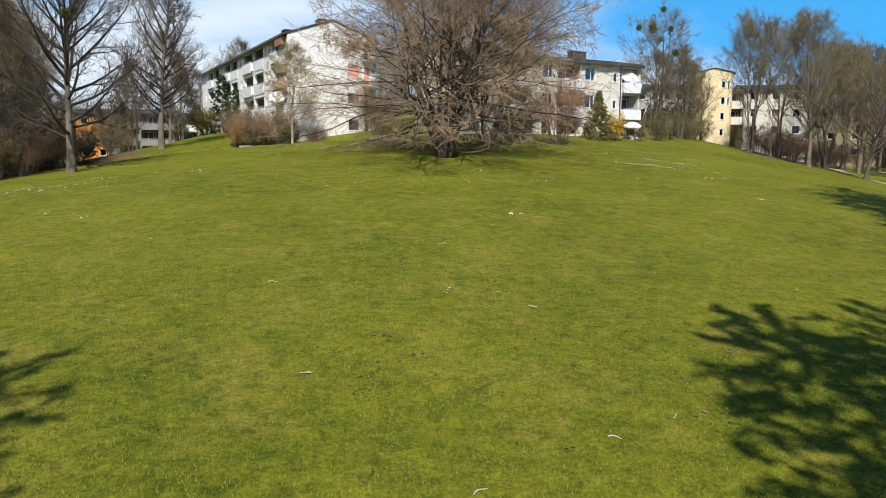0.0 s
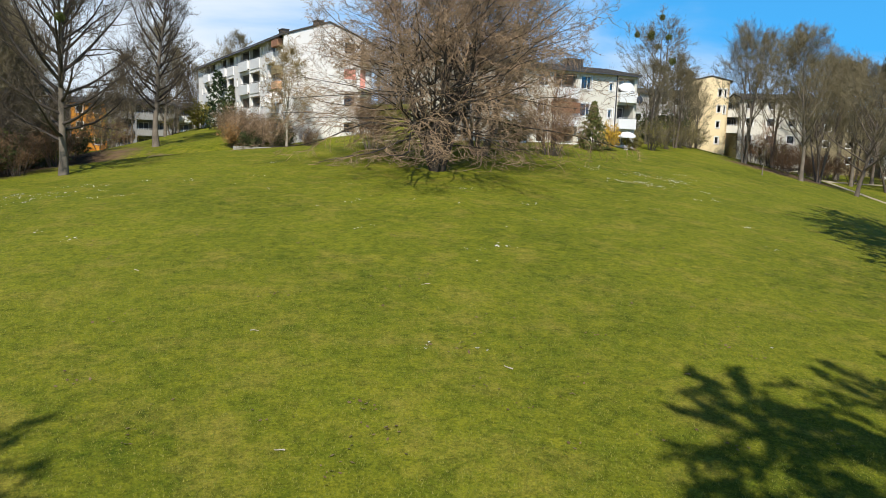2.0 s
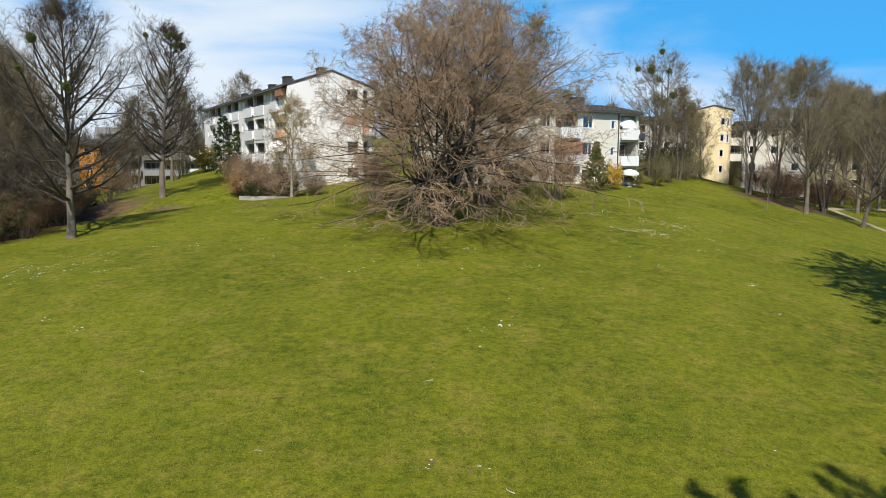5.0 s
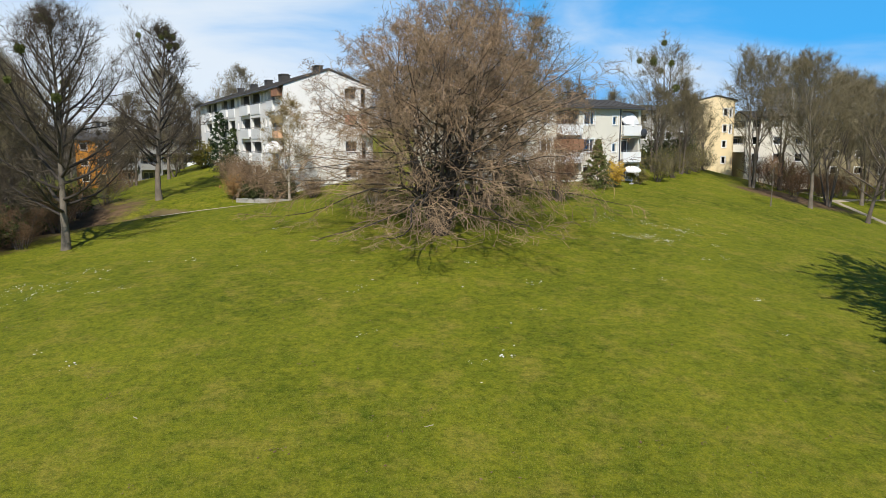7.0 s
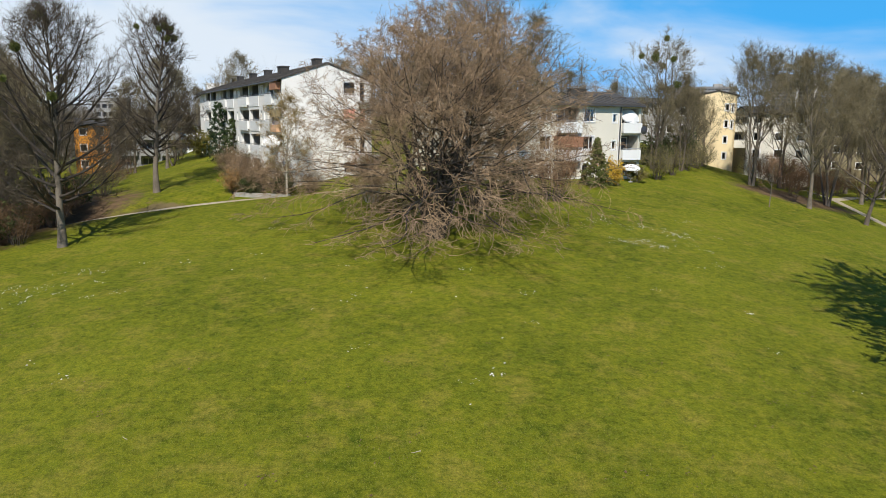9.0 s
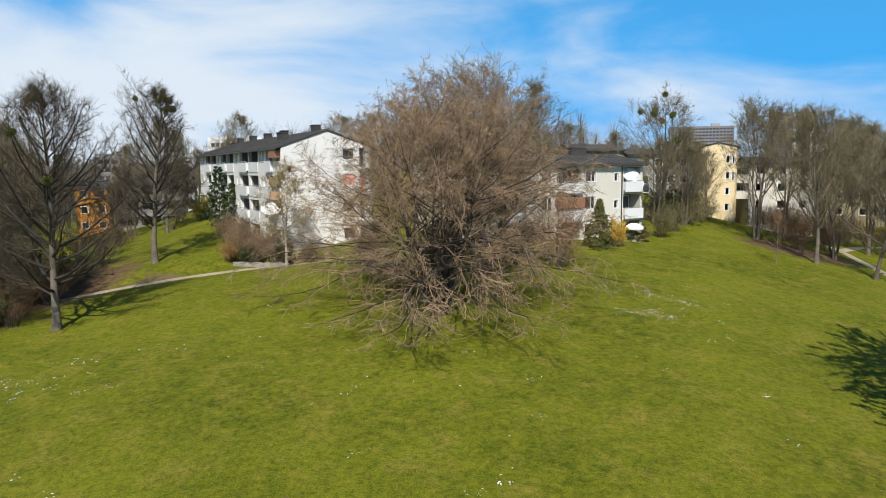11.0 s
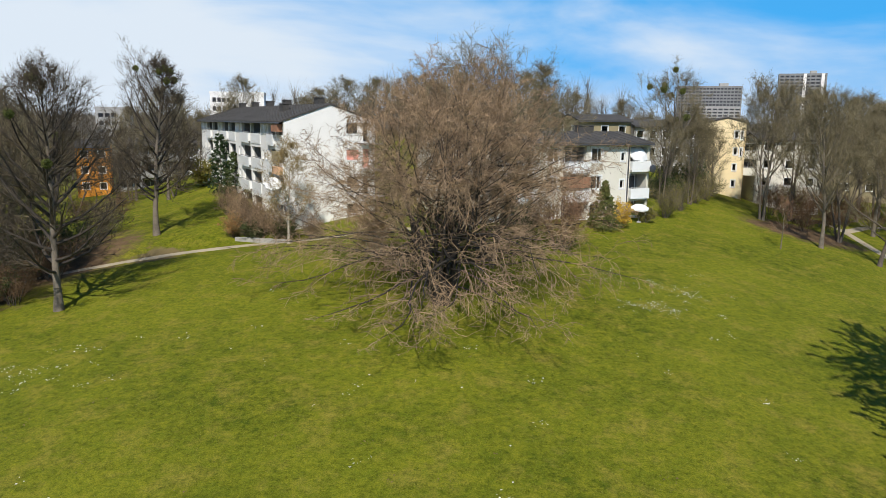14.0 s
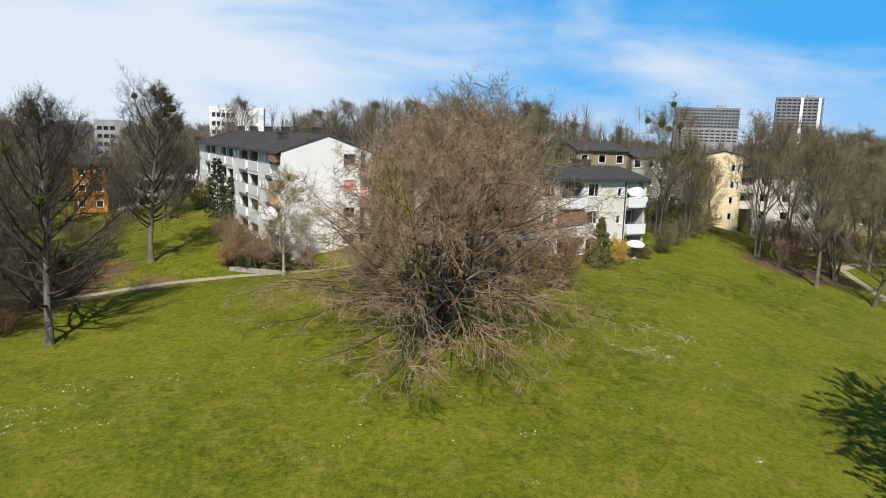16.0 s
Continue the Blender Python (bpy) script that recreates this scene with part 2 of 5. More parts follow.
M_PINKTWIG = twiggy("pinkish_brown_twig", (0.16, 0.09, 0.055), (0.42, 0.25, 0.15))
M_GLASS = glass_material()
M_NEEDLE = leafy("dark_needles", (0.018, 0.038, 0.014), (0.045, 0.075, 0.025))
M_EVER = leafy("evergreen_leaves", (0.03, 0.055, 0.015), (0.09, 0.11, 0.03))
M_FORSYTHIA = leafy("yellow_blossom", (0.62, 0.36, 0.03), (0.75, 0.52, 0.06))
M_SPRIG = leafy("olive_green_needles", (0.10, 0.12, 0.03), (0.20, 0.20, 0.06))
M_OLIVE = leafy("olive_buds", (0.16, 0.16, 0.025), (0.30, 0.25, 0.05))
M_RUSTY = leafy("rusty_leaves", (0.32, 0.15, 0.05), (0.45, 0.25, 0.09))
M_MISTLE = leafy("mistletoe_leaves", (0.08, 0.10, 0.02), (0.15, 0.16, 0.04))
M_PETAL = leafy("white_petals", (0.62, 0.60, 0.55), (0.80, 0.79, 0.75))
M_DEAD = leafy("dead_leaves", (0.10, 0.06, 0.03), (0.22, 0.15, 0.08))
M_PALEWOOD = material("bleached_wood", (0.52, 0.46, 0.36), 0.9, 4.0, 0.2, 40.0, 0.2)
M_GRAVEL = material("pale_gravel", (0.38, 0.32, 0.225), 0.95, 0.6, 0.18, 30.0, 0.4)


# ---- ground shape ----
def held(v, a, b, soft):
    """v inside a..b, running out smoothly beyond."""
    v = np.asarray(v, float)
    return np.where(v < a, a + soft * np.tanh((v - a) / soft), np.where(v > b, b + soft * np.tanh((v - b) / soft), v))


def height(x, y):
    x0, y0 = np.asarray(x, float), np.asarray(y, float)
    x, y = held(x, -38, 44, 11), held(y, -5, 105, 25)
    dip = 0.95 * np.exp(-0.5 * ((y0 - (69.2 + 0.22 * x0)) / 2.2) ** 2) / (1 + np.exp(np.clip((x0 + 7) / 1.5, -40, 40))) / (1 + np.exp(np.clip((-44 - x0) / 2, -40, 40)))
    fall = 3.2 / (1 + np.exp(np.clip((x0 + 44) / 5, -40, 40))) / (1 + np.exp(np.clip((82 - y0) / 9, -40, 40)))
    fall = fall + 3.4 / (1 + np.exp(np.clip((106 - y0) / 6, -40, 40))) / (1 + np.exp(np.clip((36 - x0) / 4, -40, 40)))
    return -dip - fall - 2.344 - 0.0257 * x + 0.0945 * y - 0.002476 * x * x + 0.000336 * x * y + 0.000166 * y * y


def ground_z(x, y):
    return float(height(x, y))


def part(name, source, mat, parent=None, label=""):
    """Links a bmesh or a (points, faces) pair as one mesh object, under a thing or a part."""
    me = bpy.data.meshes.new(name)
    if isinstance(source, bmesh.types.BMesh):
        source.to_mesh(me)
        source.free()
    else:
        me.from_pydata([tuple(p) for p in source[0]], [], [tuple(f) for f in source[1]])
    me.update()
    if mat:
        me.materials.append(mat)
    ob = new(name, me)
    if parent:
        ob.parent = parent
    if label:
        ob["label"] = label
    return ob


def thing(name, m, label, category, group="", kind=""):
    ob = new(name)
    ob.matrix_world = m
    ob.empty_display_size = 0.3
    return tagged(ob, label, category, group, kind)


def box(bm, x0, x1, y0, y1, z0, z1):
    v = [bm.verts.new((x, y, z)) for z in (z0, z1) for y in (y0, y1) for x in (x0, x1)]
    for f in ((0, 2, 3, 1), (4, 5, 7, 6), (0, 1, 5, 4), (2, 6, 7, 3), (0, 4, 6, 2), (1, 3, 7, 5)):
        bm.faces.new([v[i] for i in f])
    return bm


# ---- ground ----
gx = np.concatenate([-np.geomspace(2500, 62, 14), np.linspace(-60, 70, 131), np.geomspace(72, 2500, 14)])
gy = np.concatenate([-np.geomspace(2500, 22, 12), np.linspace(-20, 120, 141), np.geomspace(122, 3000, 16)])
GX, GY = np.meshgrid(gx, gy)
GZ = height(GX, GY)
nx = len(gx)
verts = np.stack([GX, GY, GZ], -1).reshape(-1, 3)
faces = [(j * nx + i, j * nx + i + 1, (j + 1) * nx + i + 1, (j + 1) * nx + i) for j in range(len(gy) - 1) for i in range(nx - 1)]
ground = part("ground", (verts, faces), M_GRASS)
ground.data.shade_smooth()
tagged(ground, "short green meadow grass on gently rounded ground", "ground", kind="structure")


# ---- trees ----
BOUGHS = {}


def unit(v):
    return v / np.maximum(np.linalg.norm(v, axis=-1, keepdims=True), 1e-9)


def tubes(pts, rad, sides):
    """Tapered tubes round polylines: pts (B, P, 3), rad (B, P)."""
    B, P, _ = pts.shape
    tan = unit(np.gradient(pts, axis=1))
    ref = np.where(np.abs(tan[..., 2:3]) > 0.9, np.array([1.0, 0, 0]), np.array([0, 0, 1.0]))
    a = unit(np.cross(tan, ref))
    b = np.cross(tan, a)
    ang = np.arange(sides) * 2 * np.pi / sides
    ring = a[:, :, None] * np.cos(ang)[:, None] + b[:, :, None] * np.sin(ang)[:, None]
    v = (pts[:, :, None] + ring * rad[:, :, None, None]).reshape(-1, 3)
    k = np.arange(sides)
    quad = np.stack([k, (k + 1) % sides, (k + 1) % sides + sides, k + sides], -1)
    base = (np.arange(B)[:, None] * P + np.arange(P - 1)[None]) * sides
    f = (base[..., None, None] + quad).reshape(-1, 4)
    return v, f


def spread(rng, pts, rad, n, t0, t1, angle, length, curve, wobble, points, taper, thick, shape=0.0):
    """The next order of branches: n from each parent, between t0 and t1 of its way, at angle degrees from it.
    curve: what is added to the direction along the way (up or down), one number or (near the ground, at the top, the height of the top)."""
    B, P, _ = pts.shape
    t = (t0 + (t1 - t0) * (np.arange(n)[None] + rng.random((B, n))) / n)
    f = t * (P - 1)
    i = np.minimum(f.astype(int), P - 2)
    w = (f - i)[..., None]
    rows = np.arange(B)[:, None]
    start = pts[rows, i] * (1 - w) + pts[rows, i + 1] * w
    tan = unit(pts[rows, i + 1] - pts[rows, i])
    r0 = rad[rows, i] * (1 - w[..., 0]) + rad[rows, i + 1] * w[..., 0]
    plen = np.linalg.norm(np.diff(pts, axis=1), axis=-1).sum(1)[:, None]
    side = unit(np.cross(tan, rng.normal(size=tan.shape)))
    a = np.radians(angle) * (0.7 + 0.6 * rng.random((B, n)))[..., None]
    d = tan * np.cos(a) + side * np.sin(a)
    L = plen * length * (0.6 + 0.8 * rng.random((B, n))) * (1 - shape * (t - t0) / max(t1 - t0, 1e-6))
    start, d, L, r0 = start.reshape(-1, 3), d.reshape(-1, 3), L.reshape(-1), r0.reshape(-1)
    out = [start]
    pull = np.zeros_like(start)
    pull[:, 2] = np.interp(start[:, 2], (0, curve[2]), curve[:2]) if isinstance(curve, tuple) else curve
    for s in range(points - 1):
        out.append(out[-1] + d * (L / (points - 1))[:, None])
        d = unit(d + pull / (points - 1) + rng.normal(size=d.shape) * wobble)
    p = np.stack(out, 1)
    r = np.minimum(r0 * thick, np.maximum(L, 0.2) * 0.05)[:, None] * np.linspace(1, taper, points)[None]
    return p, np.maximum(r, 0.0035)


def boughs_to(rng, pts, rad, n, t0, t1, angles, crown, curve, wobble, points, taper, thick, axis):
    """The main limbs: each one grows from its stem until it meets the outline of the crown, rows of height and radius.
    angles: from the stem at its foot and at its top; axis: how far the crown's middle shifts with height, in x."""
    B, P, _ = pts.shape
    t = t0 + (t1 - t0) * (np.arange(n)[None] + rng.random((B, n))) / n
    f = t * (P - 1)
    i = np.minimum(f.astype(int), P - 2)
    w = (f - i)[..., None]
    rows = np.arange(B)[:, None]
    start = (pts[rows, i] * (1 - w) + pts[rows, i + 1] * w).reshape(-1, 3)
    tan = unit(pts[rows, i + 1] - pts[rows, i]).reshape(-1, 3)
    r0 = (rad[rows, i] * (1 - w[..., 0]) + rad[rows, i + 1] * w[..., 0]).reshape(-1)
    t = t.reshape(-1)
    az = (np.arange(B * n) * 2.4 + rng.random(B * n) * 1.2)[:, None]
    side = unit(np.cross(tan, np.concatenate([np.cos(az), np.sin(az), np.zeros_like(az)], 1)))
    a = np.radians(np.interp(t, (t0, t1), angles) * (0.8 + 0.4 * rng.random(B * n)))[:, None]
    d = tan * np.cos(a) + side * np.sin(a)
    top = crown[-1][0]
    pull = np.zeros_like(start)
    pull[:, 2] = np.interp(start[:, 2], (0, top), curve)
    mean = unit(d + 0.45 * pull)
    reach = np.linspace(0.02, 1.3 * top, 90)
    q = start[:, None] + mean[:, None] * reach[None, :, None]
    edge = np.interp(q[..., 2], [c[0] for c in crown], [c[1] for c in crown], left=0.0, right=0.0)
    outside = np.hypot(q[..., 0] - axis * q[..., 2], q[..., 1]) > edge
    outside[:, -1] = True
    L = np.maximum(reach[outside.argmax(1)] * (0.72 + 0.26 * rng.random(B * n)), 0.5)
    out = [start]
    for s in range(points - 1):
        out.append(out[-1] + d * (L / (points - 1))[:, None])
        d = unit(d + pull / (points - 1) + rng.normal(size=d.shape) * wobble)
    p = np.stack(out, 1)
    r = np.minimum(r0 * thick, 0.012 + L * 0.017)[:, None] * np.linspace(1, taper, points)[None]
    return p, np.maximum(r, 0.006)


def slivers(rng, pts, n, length, angle, drop, width):
    """Fine twiglets, n to each parent: long thin triangles. Gives them as polylines of two points too, to grow more from."""
    B, P, _ = pts.shape
    t = rng.random((B, n)) * (P - 1)
    i = np.minimum(t.astype(int), P - 2)
    w = (t - i)[..., None]
    rows = np.arange(B)[:, None]
    start = (pts[rows, i] * (1 - w) + pts[rows, i + 1] * w).reshape(-1, 3)
    tan = unit(pts[rows, i + 1] - pts[rows, i]).reshape(-1, 3)
    side = unit(np.cross(tan, rng.normal(size=tan.shape)))
    a = np.radians(angle) * (0.6 + 0.8 * rng.random((len(tan), 1)))
    d = unit(tan * np.cos(a) + side * np.sin(a) + np.array([0, 0, -drop]))
    L = length * (0.5 + rng.random((len(tan), 1)))
    end = start + d * L
    flat = unit(np.cross(d, rng.normal(size=d.shape))) * width
    v = np.stack([start - flat, start + flat, end], 1).reshape(-1, 3)
    return v, np.stack([start, end], 1)


def join(sets):
    vs, fs, at = [], [], 0
    for v, f in sets:
        vs.append(v)
        fs.append(f + at)
        at += len(v)
    return np.concatenate(vs), np.concatenate(fs)


def fast_mesh(name, v, f, mat, smooth=True):
    me = bpy.data.meshes.new(name)
    k = f.shape[1]
    me.vertices.add(len(v))
    me.vertices.foreach_set("co", np.ascontiguousarray(v, dtype=np.float32).ravel())
    me.loops.add(f.size)
    me.loops.foreach_set("vertex_index", np.ascontiguousarray(f, dtype=np.int32).ravel())
    me.polygons.add(len(f))
    me.polygons.foreach_set("loop_start", np.arange(0, f.size, k, dtype=np.int32))
    me.update(calc_edges=True)
    if smooth:
        me.shade_smooth()
    me.materials.append(mat)
    return me


def tree(seed, m, h, label, crown, trunk_r=0.2, stems=1, fork=0.22, limbs=24, angles=(55, 25), curve=(0.6, 0.6), twig=(7, 7), spray=(4, 2), thin=0.009, twiglet=0.6,
         lean=0.0, fan=0.2, bow=0.05, curl=0.04, wild=0.1, hang=(0.25, 0.35), twig_len=(0.42, 0.42), mats=None, group="", fine=(5, 3), thick=0.6, reach=0.92, floor=0.0, axis=0.0, kind="tree", apart=False):
    """A bare tree: stems, limbs that fill the outline of the crown, boughs and twigs in falling orders.
    crown: rows of height and radius as shares of the whole height; hang: the pull up or down on twigs near the ground and at the top;
    thin: the least radius of a twig; spray: twiglets to a twig and tips to a twiglet; floor: the height under which nothing hangs;
    apart: each limb is a part of its own."""
    rng = np.random.default_rng(seed)
    mats = mats or (M_BARK, M_TWIG)
    crown = [(a * h, b * h) for a, b in crown]
    P = 12
    ps, rs = [], []
    for s in range(stems):
        az = 2 * math.pi * (s + rng.random() * 0.6) / stems
        out = (fan * (0.4 + 0.9 * rng.random()) if stems > 1 else 0.0)
        d = np.array([math.cos(az) * out + lean, math.sin(az) * out, 1.0])
        d /= np.linalg.norm(d)
        p = [np.array([math.cos(az), math.sin(az), 0]) * (trunk_r * (0.7 + 0.5 * rng.random()) if stems > 1 else 0) + np.array([0, 0, -0.3])]
        L = h * reach * (1 if s == 0 else 0.72 + 0.28 * rng.random())
        for k in range(P - 1):
            p.append(p[-1] + d * L / (P - 1))
            d = d + rng.normal(size=3) * curl + np.array([0, 0, bow])
            d /= np.linalg.norm(d)
        ps.append(np.array(p))
        r = trunk_r * (1 if s == 0 else 0.6 + 0.4 * rng.random()) * np.linspace(1, 0.07, P) ** 0.9
        r[0] *= 1.45
        r[1] *= 1.08
        rs.append(r)
    p0, r0 = np.stack(ps), np.stack(rs)
    p1, r1 = boughs_to(rng, p0, r0, limbs, fork, 0.99, angles, crown, curve, 0.5 * wild + 0.03, 8, 0.16, thick, axis)
    low = (*hang, h)
    p2, r2 = spread(rng, p1, r1, twig[0], 0.22, 1.0, 40, twig_len[0], low, wild, fine[0], 0.25, 0.6, 0.5)
    p3, r3 = spread(rng, p2, r2, twig[1], 0.12, 1.0, 42, twig_len[1], low, wild, fine[1], 0.35, 0.65, 0.3)
    drop = -0.5 * hang[0]
    va, pa = slivers(rng, p3, spray[0], twiglet, 38, drop, thin * 1.15)
    vb, _ = slivers(rng, pa, spray[1], twiglet * 0.6, 42, drop, thin)
    fine_v = np.concatenate([va, vb])
    if floor:
        for q in (p1, p2, p3, fine_v):
            q[..., 2] = np.where(q[..., 2] < floor, np.maximum(floor + 0.35 * (q[..., 2] - floor), 0.25 * floor), q[..., 2])
    t = thing(kind, m, label, "tree", group)
    v, f = tubes(p0, r0, 9)
    r1 = np.maximum(r1, thin)
    if not apart:
        v, f = join([(v, f), tubes(p1, r1, 5 if fine[0] > 4 else 4)])
    cv, cf = join([tubes(p2, np.maximum(r2, thin), 4 if fine[0] > 4 else 3), tubes(p3, np.maximum(r3, thin), 3)])
    BOUGHS[t.name] = p1[:, -2].copy()
    for name, data in (("trunk", fast_mesh("trunk", v, f, mats[0])), ("crown", fast_mesh("crown", cv, cf, mats[1])),
                       ("fine_spray", fast_mesh("fine_spray", fine_v, np.arange(len(fine_v)).reshape(-1, 3), mats[1], False))):
        ob = new(name, data)
        ob.parent = t
        if name == "fine_spray":
            ob["kind"] = "stuff"
    for k in range(len(p1) if apart else 0):
        add_mesh("limb", fast_mesh("limb", *tubes(p1[k:k + 1], r1[k:k + 1], 6), M_LIMB), t)
    return t


def at_ground(x, y, rz=0.0, sink=0.0):
    return pose(x, y, ground_z(x, y) - sink, 0, 0, rz)


def leaves(rng, centres, size, aspect=0.6):
    """Small two-sided leaf quads, turned at random."""
    B = len(centres)
    a = unit(rng.normal(size=(B, 3)))
    b = unit(np.cross(a, rng.normal(size=(B, 3))))
    s = size * (0.6 + 0.8 * rng.random((B, 1)))
    a, b = a * s, b * s * aspect
    v = np.stack([centres - a, centres + b, centres + a, centres - b], 1).reshape(-1, 3)
    return v, np.arange(B * 4).reshape(-1, 4)


def add_mesh(name, data, parent, label=""):
    ob = new(name, data)
    ob.parent = parent
    if label:
        ob["label"] = label
    return ob


def mistletoe(t, rng, count, low, size=0.5):
    """Green balls of mistletoe on the boughs of a crown, above low."""
    p = BOUGHS[t.name]
    p = p[p[:, 2] > low]
    for x, y, z in p[rng.permutation(len(p))[:count]]:
        d = unit(rng.normal(size=(420, 3))) * (rng.random((420, 1)) ** 0.4) * size * (0.7 + 0.5 * rng.random())
        add_mesh("mistletoe", fast_mesh("mistletoe", *leaves(rng, d + np.array([x, y, z]), 0.08), M_MISTLE, False), t, "green ball of mistletoe")


def shrub(seed, m, r, h, label, mats=None, stems=14, leaf=None, leaf_n=0, leaf_size=0.06, name="shrub", twig=(6, 5, 0), group=""):
    """A bush: many stems from the ground, with twigs and, where it has them, leaves."""
    rng = np.random.default_rng(seed)
    mats = mats or (M_DARKBARK, M_TWIG)
    P = 6
    az = rng.random(stems) * 6.283
    out = np.sqrt(rng.random(stems)) * r
    tip = np.stack([np.cos(az) * out, np.sin(az) * out, h * (0.65 + 0.4 * rng.random(stems)) * (1 - 0.35 * (out / r) ** 2)], -1)
    k = np.linspace(0, 1, P)[None, :, None]
    root = tip * np.array([0.25, 0.25, 0]) + np.array([0, 0, -0.1])
    p0 = root[:, None] * (1 - k) + tip[:, None] * k
    p0[..., :2] += (tip - root)[:, None, :2] * 0.25 * (k * (k - 1))
    p0 += rng.normal(size=p0.shape) * 0.04 * k
    r0 = np.full((stems, 1), 0.012 + 0.008 * h / 2) * np.linspace(1, 0.25, P)[None]
    p1, r1 = spread(rng, p0, r0, twig[0], 0.15, 1.0, 36, 0.42, 0.35, 0.12, 4, 0.4, 0.6, 0.3)
    p2, r2 = spread(rng, p1, r1, twig[1], 0.2, 1.0, 38, 0.5, 0.2, 0.12, 2, 0.5, 0.7)
    r1, r2 = np.maximum(r1, 0.008), np.maximum(r2, 0.007)
    sets = [tubes(p1, r1, 3), tubes(p2, r2, 3)]
    va, pa = slivers(rng, p2, 3, 0.18 * h ** 0.6, 40, 0.0, 0.006)
    vb, _ = slivers(rng, pa, 2 if twig[2] else 1, 0.1 * h ** 0.6, 42, 0.0, 0.006)
    fine_v = np.concatenate([va, vb])
    t = thing(name, m, label, "bush", group)
    add_mesh("stem", fast_mesh("stem", *tubes(p0, r0, 4), mats[0]), t)
    add_mesh("crown", fast_mesh("crown", *join(sets), mats[1]), t)
    add_mesh("fine_spray", fast_mesh("fine_spray", fine_v, np.arange(len(fine_v)).reshape(-1, 3), mats[1], False), t)["kind"] = "stuff"
    if leaf:
        q = p2.reshape(-1, 3)
        pick = q[rng.integers(0, len(q), leaf_n)] + rng.normal(size=(leaf_n, 3)) * 0.05
        add_mesh("foliage", fast_mesh("foliage", *leaves(rng, pick, leaf_size), leaf, False), t)
    return t


def conifer(seed, m, r, h, label, n=60, name="conifer", leaf=None, needle=0.09, dense=26, top=0.15, splay=55):
    """A spruce-like tree: a straight trunk, boughs in a cone, and needle sprays along them."""
    rng = np.random.default_rng(seed)
    t = thing(name, m, label, "tree")
    k = np.linspace(0, 1, 8)
    p0 = np.stack([np.zeros(8), np.zeros(8), -0.2 + k * h], -1)[None]
    r0 = (0.012 * h * (1.05 - k))[None]
    z = (0.04 + 0.94 * (np.arange(n) + rng.random(n)) / n)
    L = r * (1 - z) ** 0.8 * (0.75 + 0.4 * rng.random(n)) + top * r
    az = np.arange(n) * 2.4 + rng.random(n)
    d = np.stack([np.cos(az), np.sin(az), np.full(n, 0.1)], -1)
    steps = np.linspace(0, 1, 5)
    p1 = np.stack([np.zeros(n), np.zeros(n), z * h], -1)[:, None] + d[:, None] * (L[:, None] * steps)[..., None]
    p1[..., 2] += (-0.28 * L[:, None] * steps ** 1.2 + 0.2 * L[:, None] * steps ** 3)
    r1 = np.maximum(0.012 * L[:, None] * (1.1 - steps)[None], 0.004)
    p2, r2 = spread(rng, p1, r1, 8, 0.15, 1.0, splay, 0.36, -0.25, 0.08, 3, 0.5, 0.7, 0.5)
    add_mesh("trunk", fast_mesh("trunk", *tubes(p0, r0, 7), M_DARKBARK), t)
    add_mesh("boughs", fast_mesh("boughs", *join([tubes(p1, r1, 4), tubes(p2, r2, 3)]), M_DARKBARK), t)
    B = len(p2) * dense // 3
    i = rng.integers(0, len(p2), B)
    w = rng.random((B, 1)) * 2
    lo = np.minimum(w.astype(int), 1)[:, 0]
    c = p2[i, lo] * (1 - (w - lo[:, None])) + p2[i, lo + 1] * (w - lo[:, None]) + rng.normal(size=(B, 3)) * needle * 0.4
    add_mesh("needles", fast_mesh("needles", *leaves(rng, c, needle, 0.35), leaf or M_NEEDLE, False), t)
    return t


# ---- the wide tree on the meadow, and its neighbour behind ----
DOME = ((0.0, 0.60), (0.10, 0.80), (0.30, 0.86), (0.50, 0.77), (0.68, 0.60), (0.85, 0.39), (0.96, 0.18), (1.04, 0.0))
big = tree(3, at_ground(0.9, 47.8), 15.6, "wide many-stemmed bare tree with fine red-brown drooping twigs", DOME, 0.20, 11, 0.17, 17, (82, 46), (-0.12, 0.42), (8, 7), (4, 1), 0.0098, 0.42,
           fan=0.36, bow=0.03, curl=0.08, wild=0.26, hang=(-0.6, 0.1), twig_len=(0.36, 0.48), mats=(M_LIMB, M_REDTWIG), fine=(6, 5), thick=0.6, floor=1.1, axis=0.09, apart=True)
behind = tree(8, at_ground(4.2, 57.7), 16.5, "tall bare grey-brown tree with rising limbs behind the wide tree", ((0, 0.1), (0.15, 0.25), (0.5, 0.38), (0.8, 0.34), (0.95, 0.2), (1.05, 0)),
              0.30, 3, 0.14, 18, (50, 25), (0.5, 0.7), (7, 7), (4, 2), 0.0095, fan=0.3, mats=(M_DARKBARK, M_TWIG))

# ---- trees on the western slope ----
ROUND = ((0.1, 0.05), (0.18, 0.20), (0.35, 0.31), (0.55, 0.33), (0.75, 0.30), (0.90, 0.20), (0.97, 0.10), (1.02, 0.0))
lime = tree(5, at_ground(-24.9, 49.0), 16.2, "tall bare grey lime tree leaning slightly on the grassy slope", ((0.1, 0.05), (0.18, 0.24), (0.35, 0.36), (0.6, 0.36), (0.8, 0.31), (0.93, 0.22), (1.02, 0.0)),
            0.27, 1, 0.17, 42, (72, 30), (0.85, 0.7), (8, 7), (4, 2), 0.0085, 0.55, lean=0.035, mats=(M_BARK, M_DARKTWIG), thick=0.8, wild=0.09, apart=True)
mistletoe(lime, np.random.default_rng(1), 7, 9.5, 0.3)
